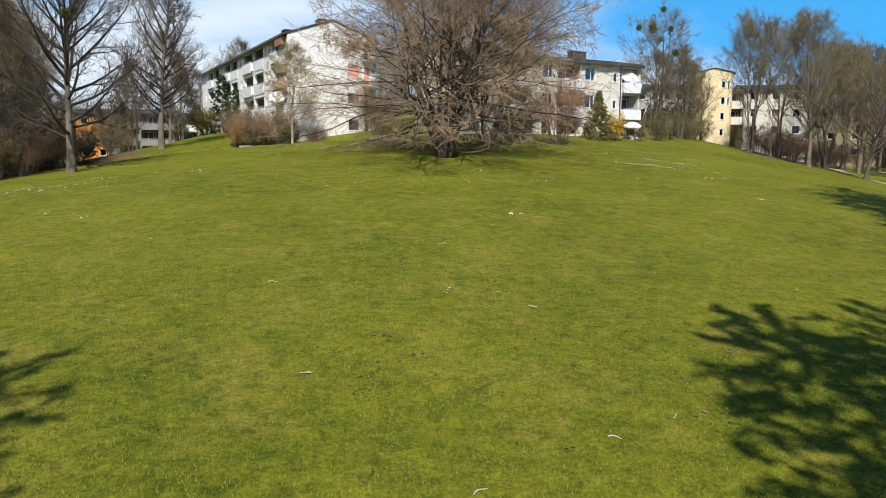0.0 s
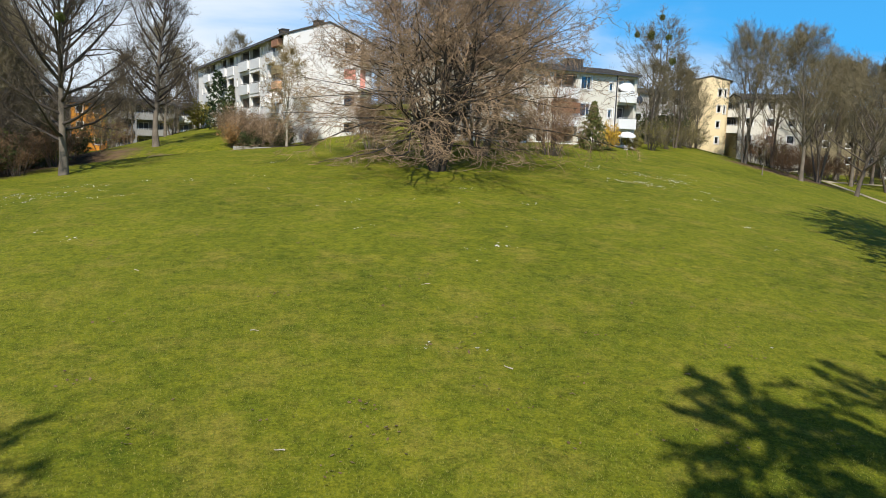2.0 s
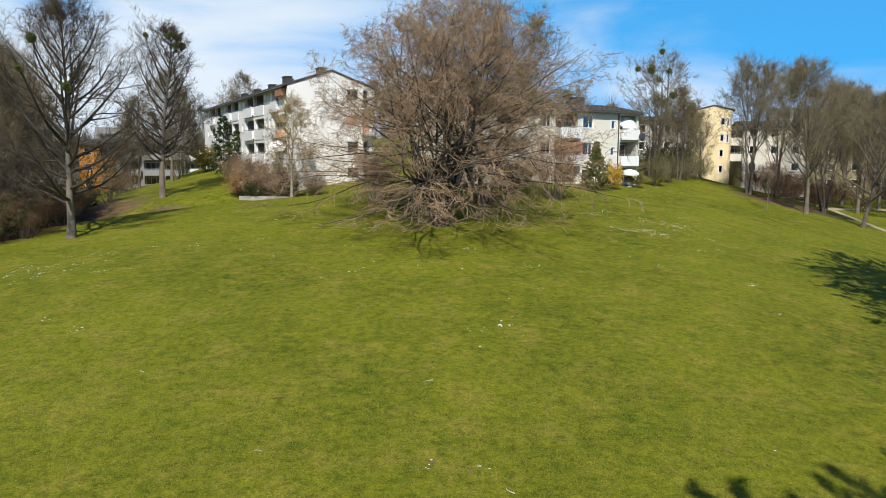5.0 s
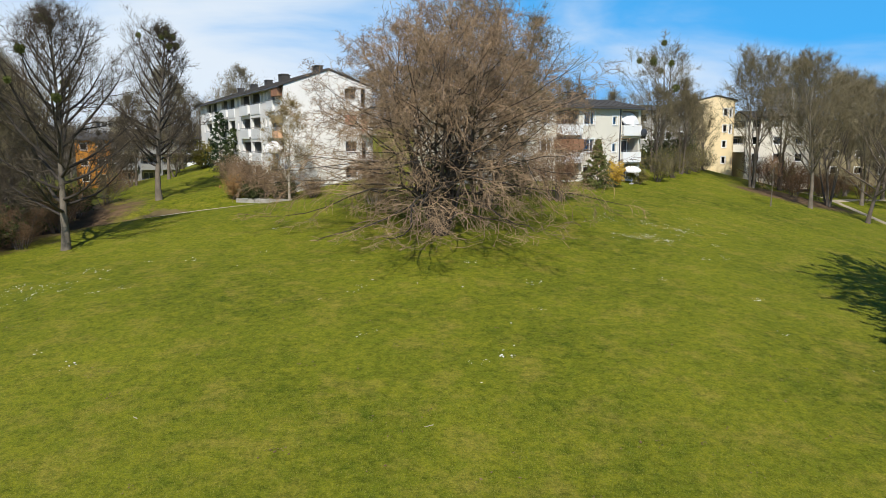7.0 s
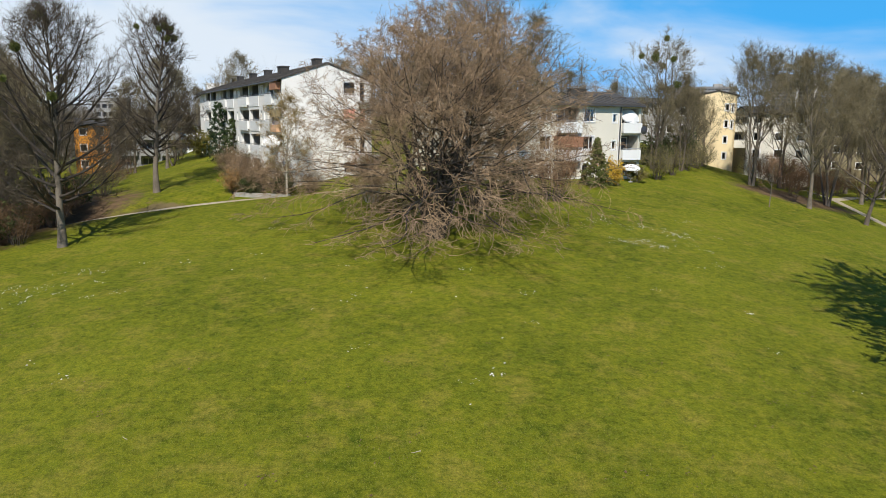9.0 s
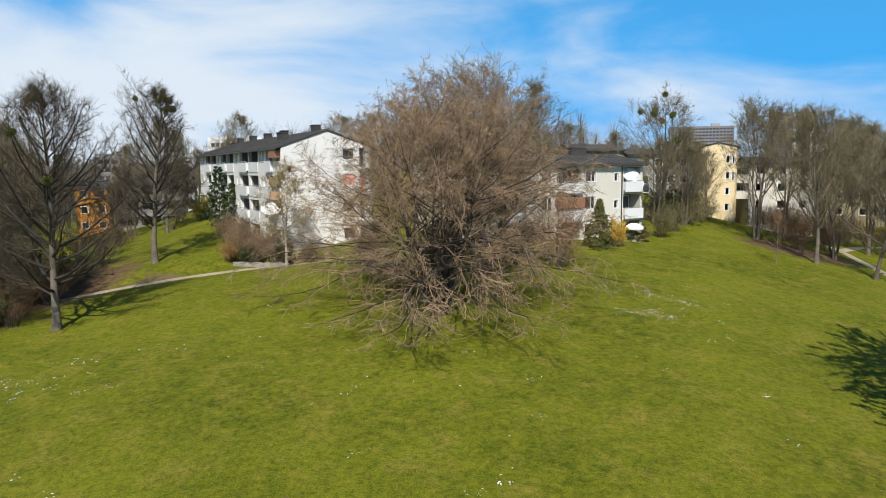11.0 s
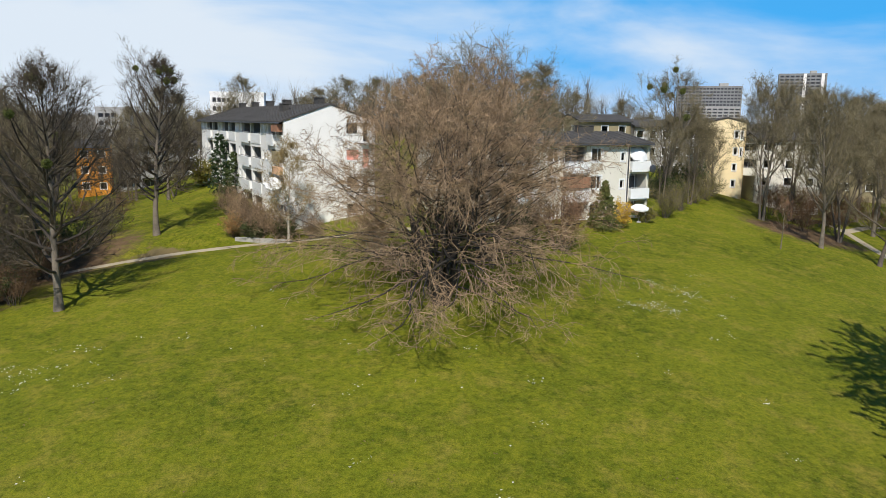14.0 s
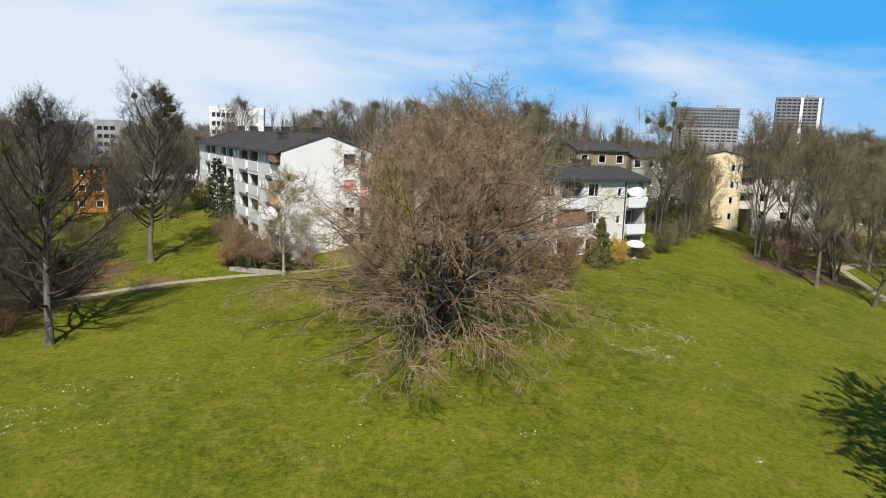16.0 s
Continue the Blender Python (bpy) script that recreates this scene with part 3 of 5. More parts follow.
lime_b = tree(16, at_ground(-26.5, 69.3), 17.4, "tall slender bare lime tree with a rounded crown top", ((0.1, 0.05), (0.2, 0.20), (0.35, 0.29), (0.5, 0.27), (0.7, 0.22), (0.88, 0.155), (0.97, 0.08), (1.02, 0.0)),
              0.28, 1, 0.2, 40, (70, 32), (0.85, 0.7), (8, 7), (3, 2), 0.0095, 0.55, lean=-0.03, curl=0.06, mats=(M_BARK, M_DARKTWIG), thick=0.8, wild=0.09, apart=True)
mistletoe(lime_b, np.random.default_rng(2), 6, 11.0, 0.3)
VASE = ((0.15, 0.05), (0.3, 0.16), (0.55, 0.25), (0.78, 0.27), (0.92, 0.19), (0.98, 0.1), (1.02, 0.0))
row = dict(fine=(4, 3), thin=0.0105, spray=(5, 2), group="bare trees along the path", wild=0.07, hang=(0.35, 0.55))
ash = tree(17, at_ground(39.8, 75.8), 16.0, "tall bare grey ash tree with dense upright twigs", VASE, 0.21, 1, 0.24, 30, (46, 20), (0.6, 0.8), (7, 6), **row)
twin = tree(18, at_ground(37.4, 85.0), 15.9, "bare twin-stemmed grey tree at the meadow's edge", VASE, 0.2, 3, 0.26, 14, (38, 18), (0.7, 0.8), (6, 6), fan=0.12, **row)
forked = tree(19, at_ground(44.7, 81.5), 14.6, "bare dark tree forked low into several stems", VASE, 0.15, 4, 0.3, 11, (44, 20), (0.6, 0.8), (6, 6), fan=0.24, mats=(M_DARKBARK, M_TWIG), **row)
young = tree(20, at_ground(33.6, 71.4), 5.2, "thin young bare tree with pinkish buds", ((0.2, 0.05), (0.4, 0.2), (0.7, 0.2), (1.02, 0.0)), 0.06, 1, 0.35, 14, (48, 30), (0.5, 0.7), (4, 2), mats=(M_BARK, M_PINKTWIG), **{**row, "spray": (3, 1), "thin": 0.006})
leaning = tree(21, at_ground(44.3, 73.0), 14.0, "bare dark tree with a leaning trunk beside the gravel path", ROUND, 0.2, 1, 0.2, 28, (58, 28), (0.4, 0.7), (7, 6), lean=0.14, mats=(M_DARKBARK, M_TWIG), **row)
# lighter-built trees of the same kinds for the thickets and the distance
wood = dict(fine=(4, 3), thin=0.0125, spray=(4, 2), twiglet=0.7, group="bare trees of the thickets", wild=0.07, hang=(0.3, 0.5))
tall_one = tree(61, at_ground(51.5, 95.0), 16.0, "tall bare grey-brown tree in a thicket", VASE, 0.22, 1, 0.25, 24, (46, 20), (0.6, 0.8), (6, 6), **wood)
double_one = tree(62, at_ground(42.5, 88.5), 16.0, "bare double-stemmed tree in a thicket", VASE, 0.18, 2, 0.25, 13, (46, 22), (0.6, 0.8), (6, 6), fan=0.16, mats=(M_DARKBARK, M_TWIG), **wood)
low_one = tree(63, at_ground(57.0, 111.0), 14.0, "bare spreading tree forked near the ground in a thicket", ROUND, 0.15, 3, 0.2, 10, (52, 26), (0.5, 0.7), (6, 6), fan=0.26, mats=(M_DARKBARK, M_DARKTWIG), **wood)
rnd = random.Random(4)
for kind, x, y, k in ((tall_one, 53.5, 90.0, 1.05), (low_one, 57.0, 88.0, 1.0), (tall_one, 61.0, 98.0, 1.0), (double_one, 66.0, 90.0, 1.0),
                      (tall_one, 64.0, 112.0, 1.1), (tall_one, 72.0, 104.0, 1.05), (double_one, 60.0, 80.0, 0.9),
                      (tall_one, 57.5, 101.0, 1.0), (low_one, 68.0, 98.0, 1.1), (tall_one, 76.0, 115.0, 1.1), (double_one, 62.0, 104.0, 1.0)):
    copy_thing(kind, at_ground(x, y, rnd.uniform(0, 360)) @ Matrix.Scale(k * rnd.uniform(0.92, 1.08), 4))
# trees among the houses to the east of the pale block
poplar = tree(22, at_ground(27.3, 88.8), 15.2, "bare tree with balls of mistletoe in its crown", ((0.15, 0.1), (0.35, 0.2), (0.6, 0.27), (0.82, 0.29), (0.95, 0.18), (1.03, 0)),
              0.22, 3, 0.3, 12, (56, 40), (0.4, 0.5), (6, 6), (3, 2), 0.011, fan=0.14, wild=0.16, fine=(4, 3))
mistletoe(poplar, np.random.default_rng(3), 9, 9.0, 0.42)
for kind, x, y, k in ((double_one, 31.0, 91.5, 0.72), (double_one, 25.5, 84.5, 0.62), (double_one, 29.5, 86.5, 0.6), (tall_one, 33.5, 95.0, 0.6), (double_one, 36.2, 98.5, 0.55)):
    copy_thing(kind, at_ground(x, y, rnd.uniform(0, 360)) @ Matrix.Scale(k, 4))
# trees of the thicket to the west
for kind, x, y, k in ((tall_one, -33.0, 56.0, 0.8), (double_one, -36.0, 62.0, 0.9), (tall_one, -40.0, 66.0, 0.95), (double_one, -44.0, 74.0, 1.0), (tall_one, -33.5, 90.0, 0.8), (double_one, -50.0, 84.0, 1.0),
                      (tall_one, -47.0, 62.0, 0.95), (double_one, -54.0, 72.0, 1.0), (low_one, -33.5, 92.0, 0.7), (tall_one, -42.0, 100.0, 0.75), (double_one, -30.0, 104.0, 0.7),
                      (low_one, -31.0, 53.0, 0.5), (double_one, -41.0, 57.0, 0.75), (tall_one, -56.0, 98.0, 0.9), (tall_one, -64.0, 90.0, 1.0), (low_one, -58.0, 108.0, 0.8), (double_one, -68.0, 112.0, 0.85), (low_one, -49.0, 110.0, 0.65), (double_one, -53.0, 64.0, 0.9), (low_one, -37.0, 52.0, 0.6), (double_one, -32.8, 51.0, 0.9), (tall_one, -34.5, 57.5, 1.0), (double_one, -38.0, 60.0, 1.05),
                      (double_one, -45.0, 105.0, 0.7), (tall_one, -39.5, 111.0, 0.75), (low_one, -51.0, 101.0, 0.75), (double_one, -36.0, 108.0, 0.65), (tall_one, -62.0, 101.0, 0.85), (low_one, -43.0, 96.0, 0.6), (tall_one, -31.0, 112.0, 0.8)):
    copy_thing(kind, at_ground(x, y, rnd.uniform(0, 360)) @ Matrix.Scale(k * rnd.uniform(0.92, 1.08), 4))
# tall trees behind the houses
for kind, x, y, k in ((tall_one, -24.0, 138.0, 0.81), (double_one, -18.0, 132.0, 0.89), (tall_one, -12.0, 128.0, 0.85), (double_one, -6.0, 124.0, 0.89), (tall_one, -29.0, 148.0, 0.81), (tall_one, -2.0, 106.0, 0.78), (double_one, 6.0, 104.0, 0.85), (tall_one, 11.0, 100.0, 0.89),
                      (tall_one, 15.0, 112.0, 0.70), (double_one, 20.0, 118.0, 0.81), (double_one, 1.5, 118.0, 0.89), (tall_one, -44.0, 160.0, 0.74), (double_one, -60.0, 150.0, 0.81), (tall_one, -72.0, 140.0, 0.81),
                      (tall_one, 34.0, 140.0, 0.74), (double_one, 42.0, 150.0, 0.74), (tall_one, 62.0, 150.0, 0.81), (double_one, 74.0, 140.0, 0.81), (tall_one, 84.0, 130.0, 0.81), (double_one, 90.0, 150.0, 0.89), (tall_one, 100.0, 140.0, 0.81), (double_one, 92.0, 118.0, 0.81)):
    copy_thing(kind, at_ground(x, y, rnd.uniform(0, 360)) @ Matrix.Diagonal((k * 1.15, k * 1.15, k * rnd.uniform(0.68, 0.86), 1)))
# a pale slender tree before the white gable
tree(23, at_ground(-12.8, 64.4), 9.4, "slender pale-barked tree with yellowish spring twigs", ((0.15, 0.08), (0.3, 0.22), (0.6, 0.28), (0.85, 0.2), (1.02, 0)),
     0.12, 1, 0.2, 26, (58, 34), (0.4, 0.6), (7, 6), (4, 2), 0.0075, 0.4, mats=(M_PALEBARK, M_YELTWIG), fine=(4, 3), wild=0.15)
# trees behind the viewer, known by their shadows on the meadow
conifer(31, at_ground(6.8, -4.2), 3.3, 22.8, "dark spruce whose shadow falls on the meadow", 120, "spruce", None, 0.13, 75, 0.4, 32)
conifer(33, at_ground(11.4, -5.0), 5.0, 23.6, "dark spruce whose shadow falls on the meadow", 150, "spruce", None, 0.14, 110, 0.6, 32)
conifer(32, at_ground(29.2, 24.0), 3.6, 27.0, "dark spruce whose shadow falls on the meadow", 190, "spruce", None, 0.17, 120, 1.5, 34)
conifer(34, at_ground(-8.6, -6.0), 4.6, 19.5, "dark spruce whose shadow falls on the meadow", 120, "spruce", None, 0.13, 75, 0.4, 32)

# ---- bushes ----
shrub(41, at_ground(10.6, 61.5), 2.6, 6.0, "tall red-brown leafless bush beside the pale block", (M_DARKBARK, M_PINKTWIG), 30, None, 0, 0.05, "shrub", (7, 6, 4))
shrub(42, at_ground(-4.5, 58.5), 2.2, 4.6, "pinkish-brown leafless bush under the wide tree", (M_PALEBARK, M_PINKTWIG), 22, None, 0, 0.05, "shrub", (7, 6, 4))
shrub(43, at_ground(7.5, 64.0), 2.0, 3.0, "dark evergreen bush at the house wall", None, 18, M_EVER, 7000, 0.06)
shrub(44, at_ground(0.5, 63.5), 2.4, 3.2, "dark evergreen bush at the house wall", None, 20, M_EVER, 8000, 0.06)
hedge = shrub(45, at_ground(-17.3, 67.9), 1.7, 3.0, "brown leafless hedge bush by the low wall", (M_DARKBARK, M_REDTWIG), 30, None, 0, 0.05, "hedge_bush", (6, 5, 3), "hedge before the white block")
copy_thing(hedge, at_ground(-14.4, 67.2, 120) @ Matrix.Scale(1.0, 4))
copy_thing(hedge, at_ground(-15.9, 67.6, 250) @ Matrix.Scale(0.95, 4))
copy_thing(hedge, at_ground(-19.0, 71.5, 70) @ Matrix.Scale(0.95, 4))
copy_thing(hedge, at_ground(-11.2, 67.2, 200) @ Matrix.Scale(0.6, 4))
copy_thing(hedge, at_ground(-21.3, 75.0, 20) @ Matrix.Scale(0.9, 4))
shrub(46, at_ground(-18.6, 67.6), 1.2, 2.3, "rust-orange budding bush in the hedge", (M_DARKBARK, M_YELTWIG), 20, M_RUSTY, 3000, 0.05)
shrub(47, at_ground(-31.0, 96.5), 2.4, 3.4, "round yellow-green budding garden bush", None, 24, M_OLIVE, 7000, 0.09)
conifer(48, at_ground(-26.2, 88.0), 1.9, 7.2, "dark green conifer before the white block", 60, "conifer", None, 0.13, 30)
conifer(49, at_ground(-23.6, 85.0), 1.8, 5.2, "grey-green conifer before the white block", 50, "conifer", M_EVER, 0.12, 30)
conifer(50, at_ground(15.8, 69.2), 1.75, 4.7, "small green spruce at the house corner", 80, "conifer", M_SPRIG, 0.1, 60, 0.02)
shrub(51, at_ground(17.7, 70.9), 1.15, 2.2, "forsythia bush covered in yellow blossom", (M_DARKBARK, M_YELTWIG), 22, M_FORSYTHIA, 9000, 0.05)
shrub(52, at_ground(20.9, 74.0), 1.0, 1.5, "olive budding bush by the terrace", None, 16, M_OLIVE, 2500, 0.05)
shrub(53, at_ground(24.0, 77.5), 1.4, 3.2, "olive budding bush at the house end", None, 20, M_OLIVE, 900, 0.05)
shrub(57, at_ground(-16.7, 66.9), 1.0, 1.7, "dark green evergreen bush in the hedge", None, 14, M_EVER, 3500, 0.06)
shrub(58, at_ground(-13.4, 66.6), 1.0, 1.9, "dark green evergreen bush in the hedge", None, 14, M_EVER, 3000, 0.06)
olive = shrub(54, at_ground(27.0, 82.0), 1.9, 3.0, "brown and olive undergrowth bush", None, 20, M_OLIVE, 700, 0.05, "shrub", (5, 4, 2), "undergrowth")
brown = shrub(55, at_ground(-29.5, 51.5), 2.2, 3.2, "brown leafless undergrowth bush on the slope", (M_DARKBARK, M_RUSSET), 16, None, 0, 0.05, "shrub", (6, 5, 3), "undergrowth")
dark_bush = shrub(56, at_ground(-32.0, 51.5), 2.3, 3.6, "dark evergreen bush in the thicket", None, 18, M_EVER, 5000, 0.09, "shrub", (5, 4, 2), "undergrowth")
for kind, spots in ((dark_bush, ((-35.5, 50.5), (-33.0, 66.5), (-35.0, 57.0), (-33.5, 61.0), (-38.0, 54.0), (-36.5, 64.5), (-40.0, 60.5), (-43.0, 64.0), (30.0, 92.5), (26.0, 86.5))),
                    (olive, ((30.5, 88.0), (33.0, 91.5), (29.0, 90.5), (35.5, 96.0), (44.5, 94.0), (-34.0, 58.0), (-37.5, 67.0), (-40.5, 61.0), (-33.0, 72.0), (-44.5, 66.0), (-45.0, 80.0), (-36.0, 100.0), (22.8, 82.5))),
                    (brown, ((45.5, 97.0), (49.0, 97.5), (53.0, 98.5), (56.0, 99.5), (47.5, 96.0), (43.5, 87.0), (40.5, 90.0), (46.5, 86.5), (49.5, 92.5), (52.5, 95.0), (56.0, 94.0), (60.0, 92.0), (63.5, 95.0), (41.5, 83.0), (66.0, 101.0), (58.0, 105.0), (48.0, 99.0), (-33.0, 54.5), (-31.5, 49.5), (-36.0, 54.0),
                             (-30.0, 57.5), (-35.0, 61.5), (-39.0, 58.0), (-42.0, 69.0), (-35.5, 79.0), (-48.0, 72.0), (-38.5, 88.0), (-46.0, 92.0), (-32.5, 45.5), (-40.0, 50.0)))):
    for x, y in spots:
        copy_thing(kind, at_ground(x, y, rnd.uniform(0, 360)) @ Matrix.Scale(rnd.uniform(0.75, 1.2), 4))


# ---- houses ----
def wall_cells(w, z0, h, holes, thick=0.3):
    """A wall in the xz plane, its outer face at y = 0, with openings right through it."""
    bm = bmesh.new()
    us = sorted({0.0, w, *(q for o in holes for q in o[:2])})
    zs = sorted({z0, h, *(q for o in holes for q in o[2:4])})
    for i in range(len(us) - 1):
        j = 0
        while j < len(zs) - 1:
            um, clear = (us[i] + us[i + 1]) / 2, lambda k: not any(o[0] < um < o[1] and o[2] < (zs[k] + zs[k + 1]) / 2 < o[3] for o in holes)
            if not clear(j):
                j += 1
                continue
            k = j
            while k + 1 < len(zs) - 1 and clear(k + 1):
                k += 1
            box(bm, us[i], us[i + 1], 0, thick, zs[j], zs[k + 1])
            j = k + 1
    bmesh.ops.remove_doubles(bm, verts=bm.verts, dist=0.001)
    return bm


def ring(bm, u0, u1, z0, z1, y0, y1, t):
    """One rectangular frame, mitred at its corners."""
    loops = [[bm.verts.new((u, y, z)) for u, z in ((a, c), (b, c), (b, e), (a, e))] for y in (y0, y1) for a, b, c, e in ((u0, u1, z0, z1), (u0 + t, u1 - t, z0 + t, z1 - t))]
    fo, fi, bo, bi = loops
    for k in range(4):
        n = (k + 1) % 4
        for q in ((fo[k], fo[n], fi[n], fi[k]), (bo[n], bo[k], bi[k], bi[n]), (fo[n], fo[k], bo[k], bo[n]), (fi[k], fi[n], bi[n], bi[k])):
            bm.faces.new(q)


SHARED = {}


def window(parent, place, w, h, mullions=1, surround=0.0, curtain=None, label=""):
    """A framed window in an opening of w by h whose lower left corner is at place; pane, sill and, behind it, a curtain
    or a dark sheet coloured as an unlit room are its parts.
    """
    key = (round(w, 2), round(h, 2), mullions, surround, curtain.name if curtain else "")
    if key not in SHARED:
        bm = bmesh.new()
        ring(bm, 0.0, w, 0.0, h, 0.10, 0.18, 0.07)
        fr = bpy.data.meshes.new("window")
        bm.to_mesh(fr), bm.free(), fr.materials.append(M_TRIM)
        meshes = [fr]
        # with no curtain given, a dark sheet stands in for the unlit room
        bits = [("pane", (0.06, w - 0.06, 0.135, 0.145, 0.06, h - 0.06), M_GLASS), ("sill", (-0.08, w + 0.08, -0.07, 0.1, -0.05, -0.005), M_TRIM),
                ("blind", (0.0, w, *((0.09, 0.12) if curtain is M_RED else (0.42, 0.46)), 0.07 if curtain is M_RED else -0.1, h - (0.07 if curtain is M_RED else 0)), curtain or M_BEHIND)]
        for i in range(mullions):
            u = w * (i + 1) / (mullions + 1) if mullions != 1 else w * 0.62
            bits.append(("mullion", (u - 0.035, u + 0.035, 0.09, 0.185, 0.07, h - 0.07), M_TRIM))
        for name, dims, mat in bits:
            me = bpy.data.meshes.new(name)
            bm = box(bmesh.new(), *dims)
            bm.to_mesh(me), bm.free(), me.materials.append(mat)
            meshes.append(me)
        if surround:
            bm = bmesh.new()
            ring(bm, -surround, w + surround, -surround, h + surround, -0.025, 0.0, surround)
            me = bpy.data.meshes.new("surround")
            bm.to_mesh(me), bm.free(), me.materials.append(M_TRIM)
            meshes.append(me)
        SHARED[key] = meshes
    fr, *rest = SHARED[key]
    ob = new("window", fr)
    ob.parent, ob.matrix_local = parent, place
    if label:
        ob["label"] = label
    for me in rest:
        c = new(me.name, me)
        c.parent = ob
        if me.name == "pane":
            c.visible_shadow = False
    return ob


def balcony(parent, place, w, h, deep=1.3, out=0.0, mat=None, rail=True, door=True):
    """A recessed balcony filling an opening w wide and h high: floor slab, side and back walls with a glazed door, parapet and rail."""
    key = ("balcony", round(w, 2), round(h, 2), deep, out, mat.name if mat else "")
    if key not in SHARED:
        me = []
        # inner faces darker than the house walls: recess shade is put into their colour
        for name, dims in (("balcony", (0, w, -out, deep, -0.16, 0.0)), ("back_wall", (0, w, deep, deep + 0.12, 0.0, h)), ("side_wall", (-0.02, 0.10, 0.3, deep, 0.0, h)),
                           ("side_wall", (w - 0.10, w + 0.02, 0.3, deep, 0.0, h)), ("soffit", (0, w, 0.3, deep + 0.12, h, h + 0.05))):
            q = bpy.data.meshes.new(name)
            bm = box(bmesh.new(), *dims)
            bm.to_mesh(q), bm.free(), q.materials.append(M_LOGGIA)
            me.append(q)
        bm = bmesh.new()
        box(bm, 0, w, -out - 0.06, -out + 0.04, -0.18, 0.88)
        if out:
            box(bm, 0, 0.08, -out + 0.04, 0.0, -0.18, 0.88)
            box(bm, w - 0.08, w, -out + 0.04, 0.0, -0.18, 0.88)
        bmesh.ops.bevel(bm, geom=bm.edges[:], offset=0.01, affect="EDGES")
        me.append(bpy.data.meshes.new("parapet"))
        bm.to_mesh(me[-1]), bm.free(), me[-1].materials.append(mat or M_TRIM)
        bm = bmesh.new()
        box(bm, 0, w, -out - 0.03, -out + 0.01, 0.98, 1.03)
        for i in range(5):
            u = 0.04 + (w - 0.1) * i / 4
            box(bm, u, u + 0.03, -out - 0.02, -out + 0.0, 0.88, 0.98)
        me.append(bpy.data.meshes.new("rail"))
        bm.to_mesh(me[-1]), bm.free(), me[-1].materials.append(M_RAIL)
        bm = bmesh.new()
        ring(bm, 0.25, 0.25 + min(1.7, w - 0.5), 0.02, min(2.15, h - 0.15), deep - 0.05, deep - 0.003, 0.08)
        box(bm, 0.25 + 0.85, 0.33 + 0.85, deep - 0.05, deep - 0.003, 0.1, min(2.1, h - 0.2))
        me.append(bpy.data.meshes.new("balcony_door"))
        bm.to_mesh(me[-1]), bm.free(), me[-1].materials.append(M_TRIM)
        bm = box(bmesh.new(), 0.32, 0.18 + min(1.7, w - 0.5), deep - 0.03, deep - 0.01, 0.1, min(2.08, h - 0.22))
        me.append(bpy.data.meshes.new("pane"))
        bm.to_mesh(me[-1]), bm.free(), me[-1].materials.append(M_METAL)
        SHARED[key] = me
    me = SHARED[key]
    ob = new("balcony", me[0])
    ob.parent, ob.matrix_local = parent, place
    for q in me[1:]:
        c = new(q.name, q)
        c.parent = ob
    return ob


def gable_roof(t, w, d, h, rise, over=0.45, thick=0.16, seams=0):
    """A low saddle roof with its ridge along x, with thickness and overhang."""
    bm = bmesh.new()
    s = rise / (d / 2)
    prof = [(-over, h - s * over), (d / 2, h + rise), (d + over, h - s * over)]
    for x in (-0.1, w + 0.1):
        for dz in (0.03, 0.03 + thick):
            for y, z in prof:
                bm.verts.new((x, y, z + dz))
    bm.verts.ensure_lookup_table()
    v = bm.verts
    for a, b, c, e in ((3, 4, 10, 9), (4, 5, 11, 10), (0, 6, 7, 1), (1, 7, 8, 2), (0, 1, 4, 3), (1, 2, 5, 4), (6, 9, 10, 7), (7, 10, 11, 8), (0, 3, 9, 6), (2, 8, 11, 5)):
        bm.faces.new((v[a], v[b], v[c], v[e]))
    for i in range(seams):
        x = w * (i + 0.5) / seams
        for side in (0, 1):
            y0, z0 = prof[0] if side == 0 else prof[2]
            q = [bm.verts.new((x + dx, y, z + 0.03 + thick + dz)) for dx in (-0.02, 0.02) for y, z in ((y0, z0), (d / 2, h + rise)) for dz in (0.0, 0.035)]
            for f in ((0, 1, 3, 2), (4, 6, 7, 5), (1, 5, 7, 3), (0, 4, 5, 1)):
                bm.faces.new([q[i] for i in f])
    bmesh.ops.recalc_face_normals(bm, faces=bm.faces)
    roof = part("roof", bm, M_ROOF, t, "dark low-pitched roof")
    # gutters along both eaves
    for y in (-over - 0.08, d + over - 0.04):
        bm = box(bmesh.new(), -0.1, w + 0.1, y, y + 0.12, h - s * over - 0.06, h - s * over + 0.06)
        bmesh.ops.bevel(bm, geom=bm.edges[:], offset=0.02, affect="EDGES")
        part("gutter", bm, M_METAL, roof)
    return roof


def gable_wall(t, d, h, rise, x, mat, holes=(), outward=-1):
    """The gable end at x: a wall with its openings and the triangle under the roof."""
    m = Matrix.Translation((x, d, 0)) @ pose(0, 0, 0, 0, 0, -90) if outward < 0 else Matrix.Translation((x, 0, 0)) @ pose(0, 0, 0, 0, 0, 90)
    bm = wall_cells(d, -1.5, h, holes)
    a = [bm.verts.new((u, y, z)) for y in (0, 0.3) for u, z in ((0, h), (d, h), (d / 2, h + rise))]
    for f in ((0, 1, 2), (5, 4, 3), (1, 4, 5, 2), (0, 2, 5, 3)):
        bm.faces.new([a[i] for i in f])
    ob = part("wall", bm, mat, t)
    ob.matrix_local = m
    return m


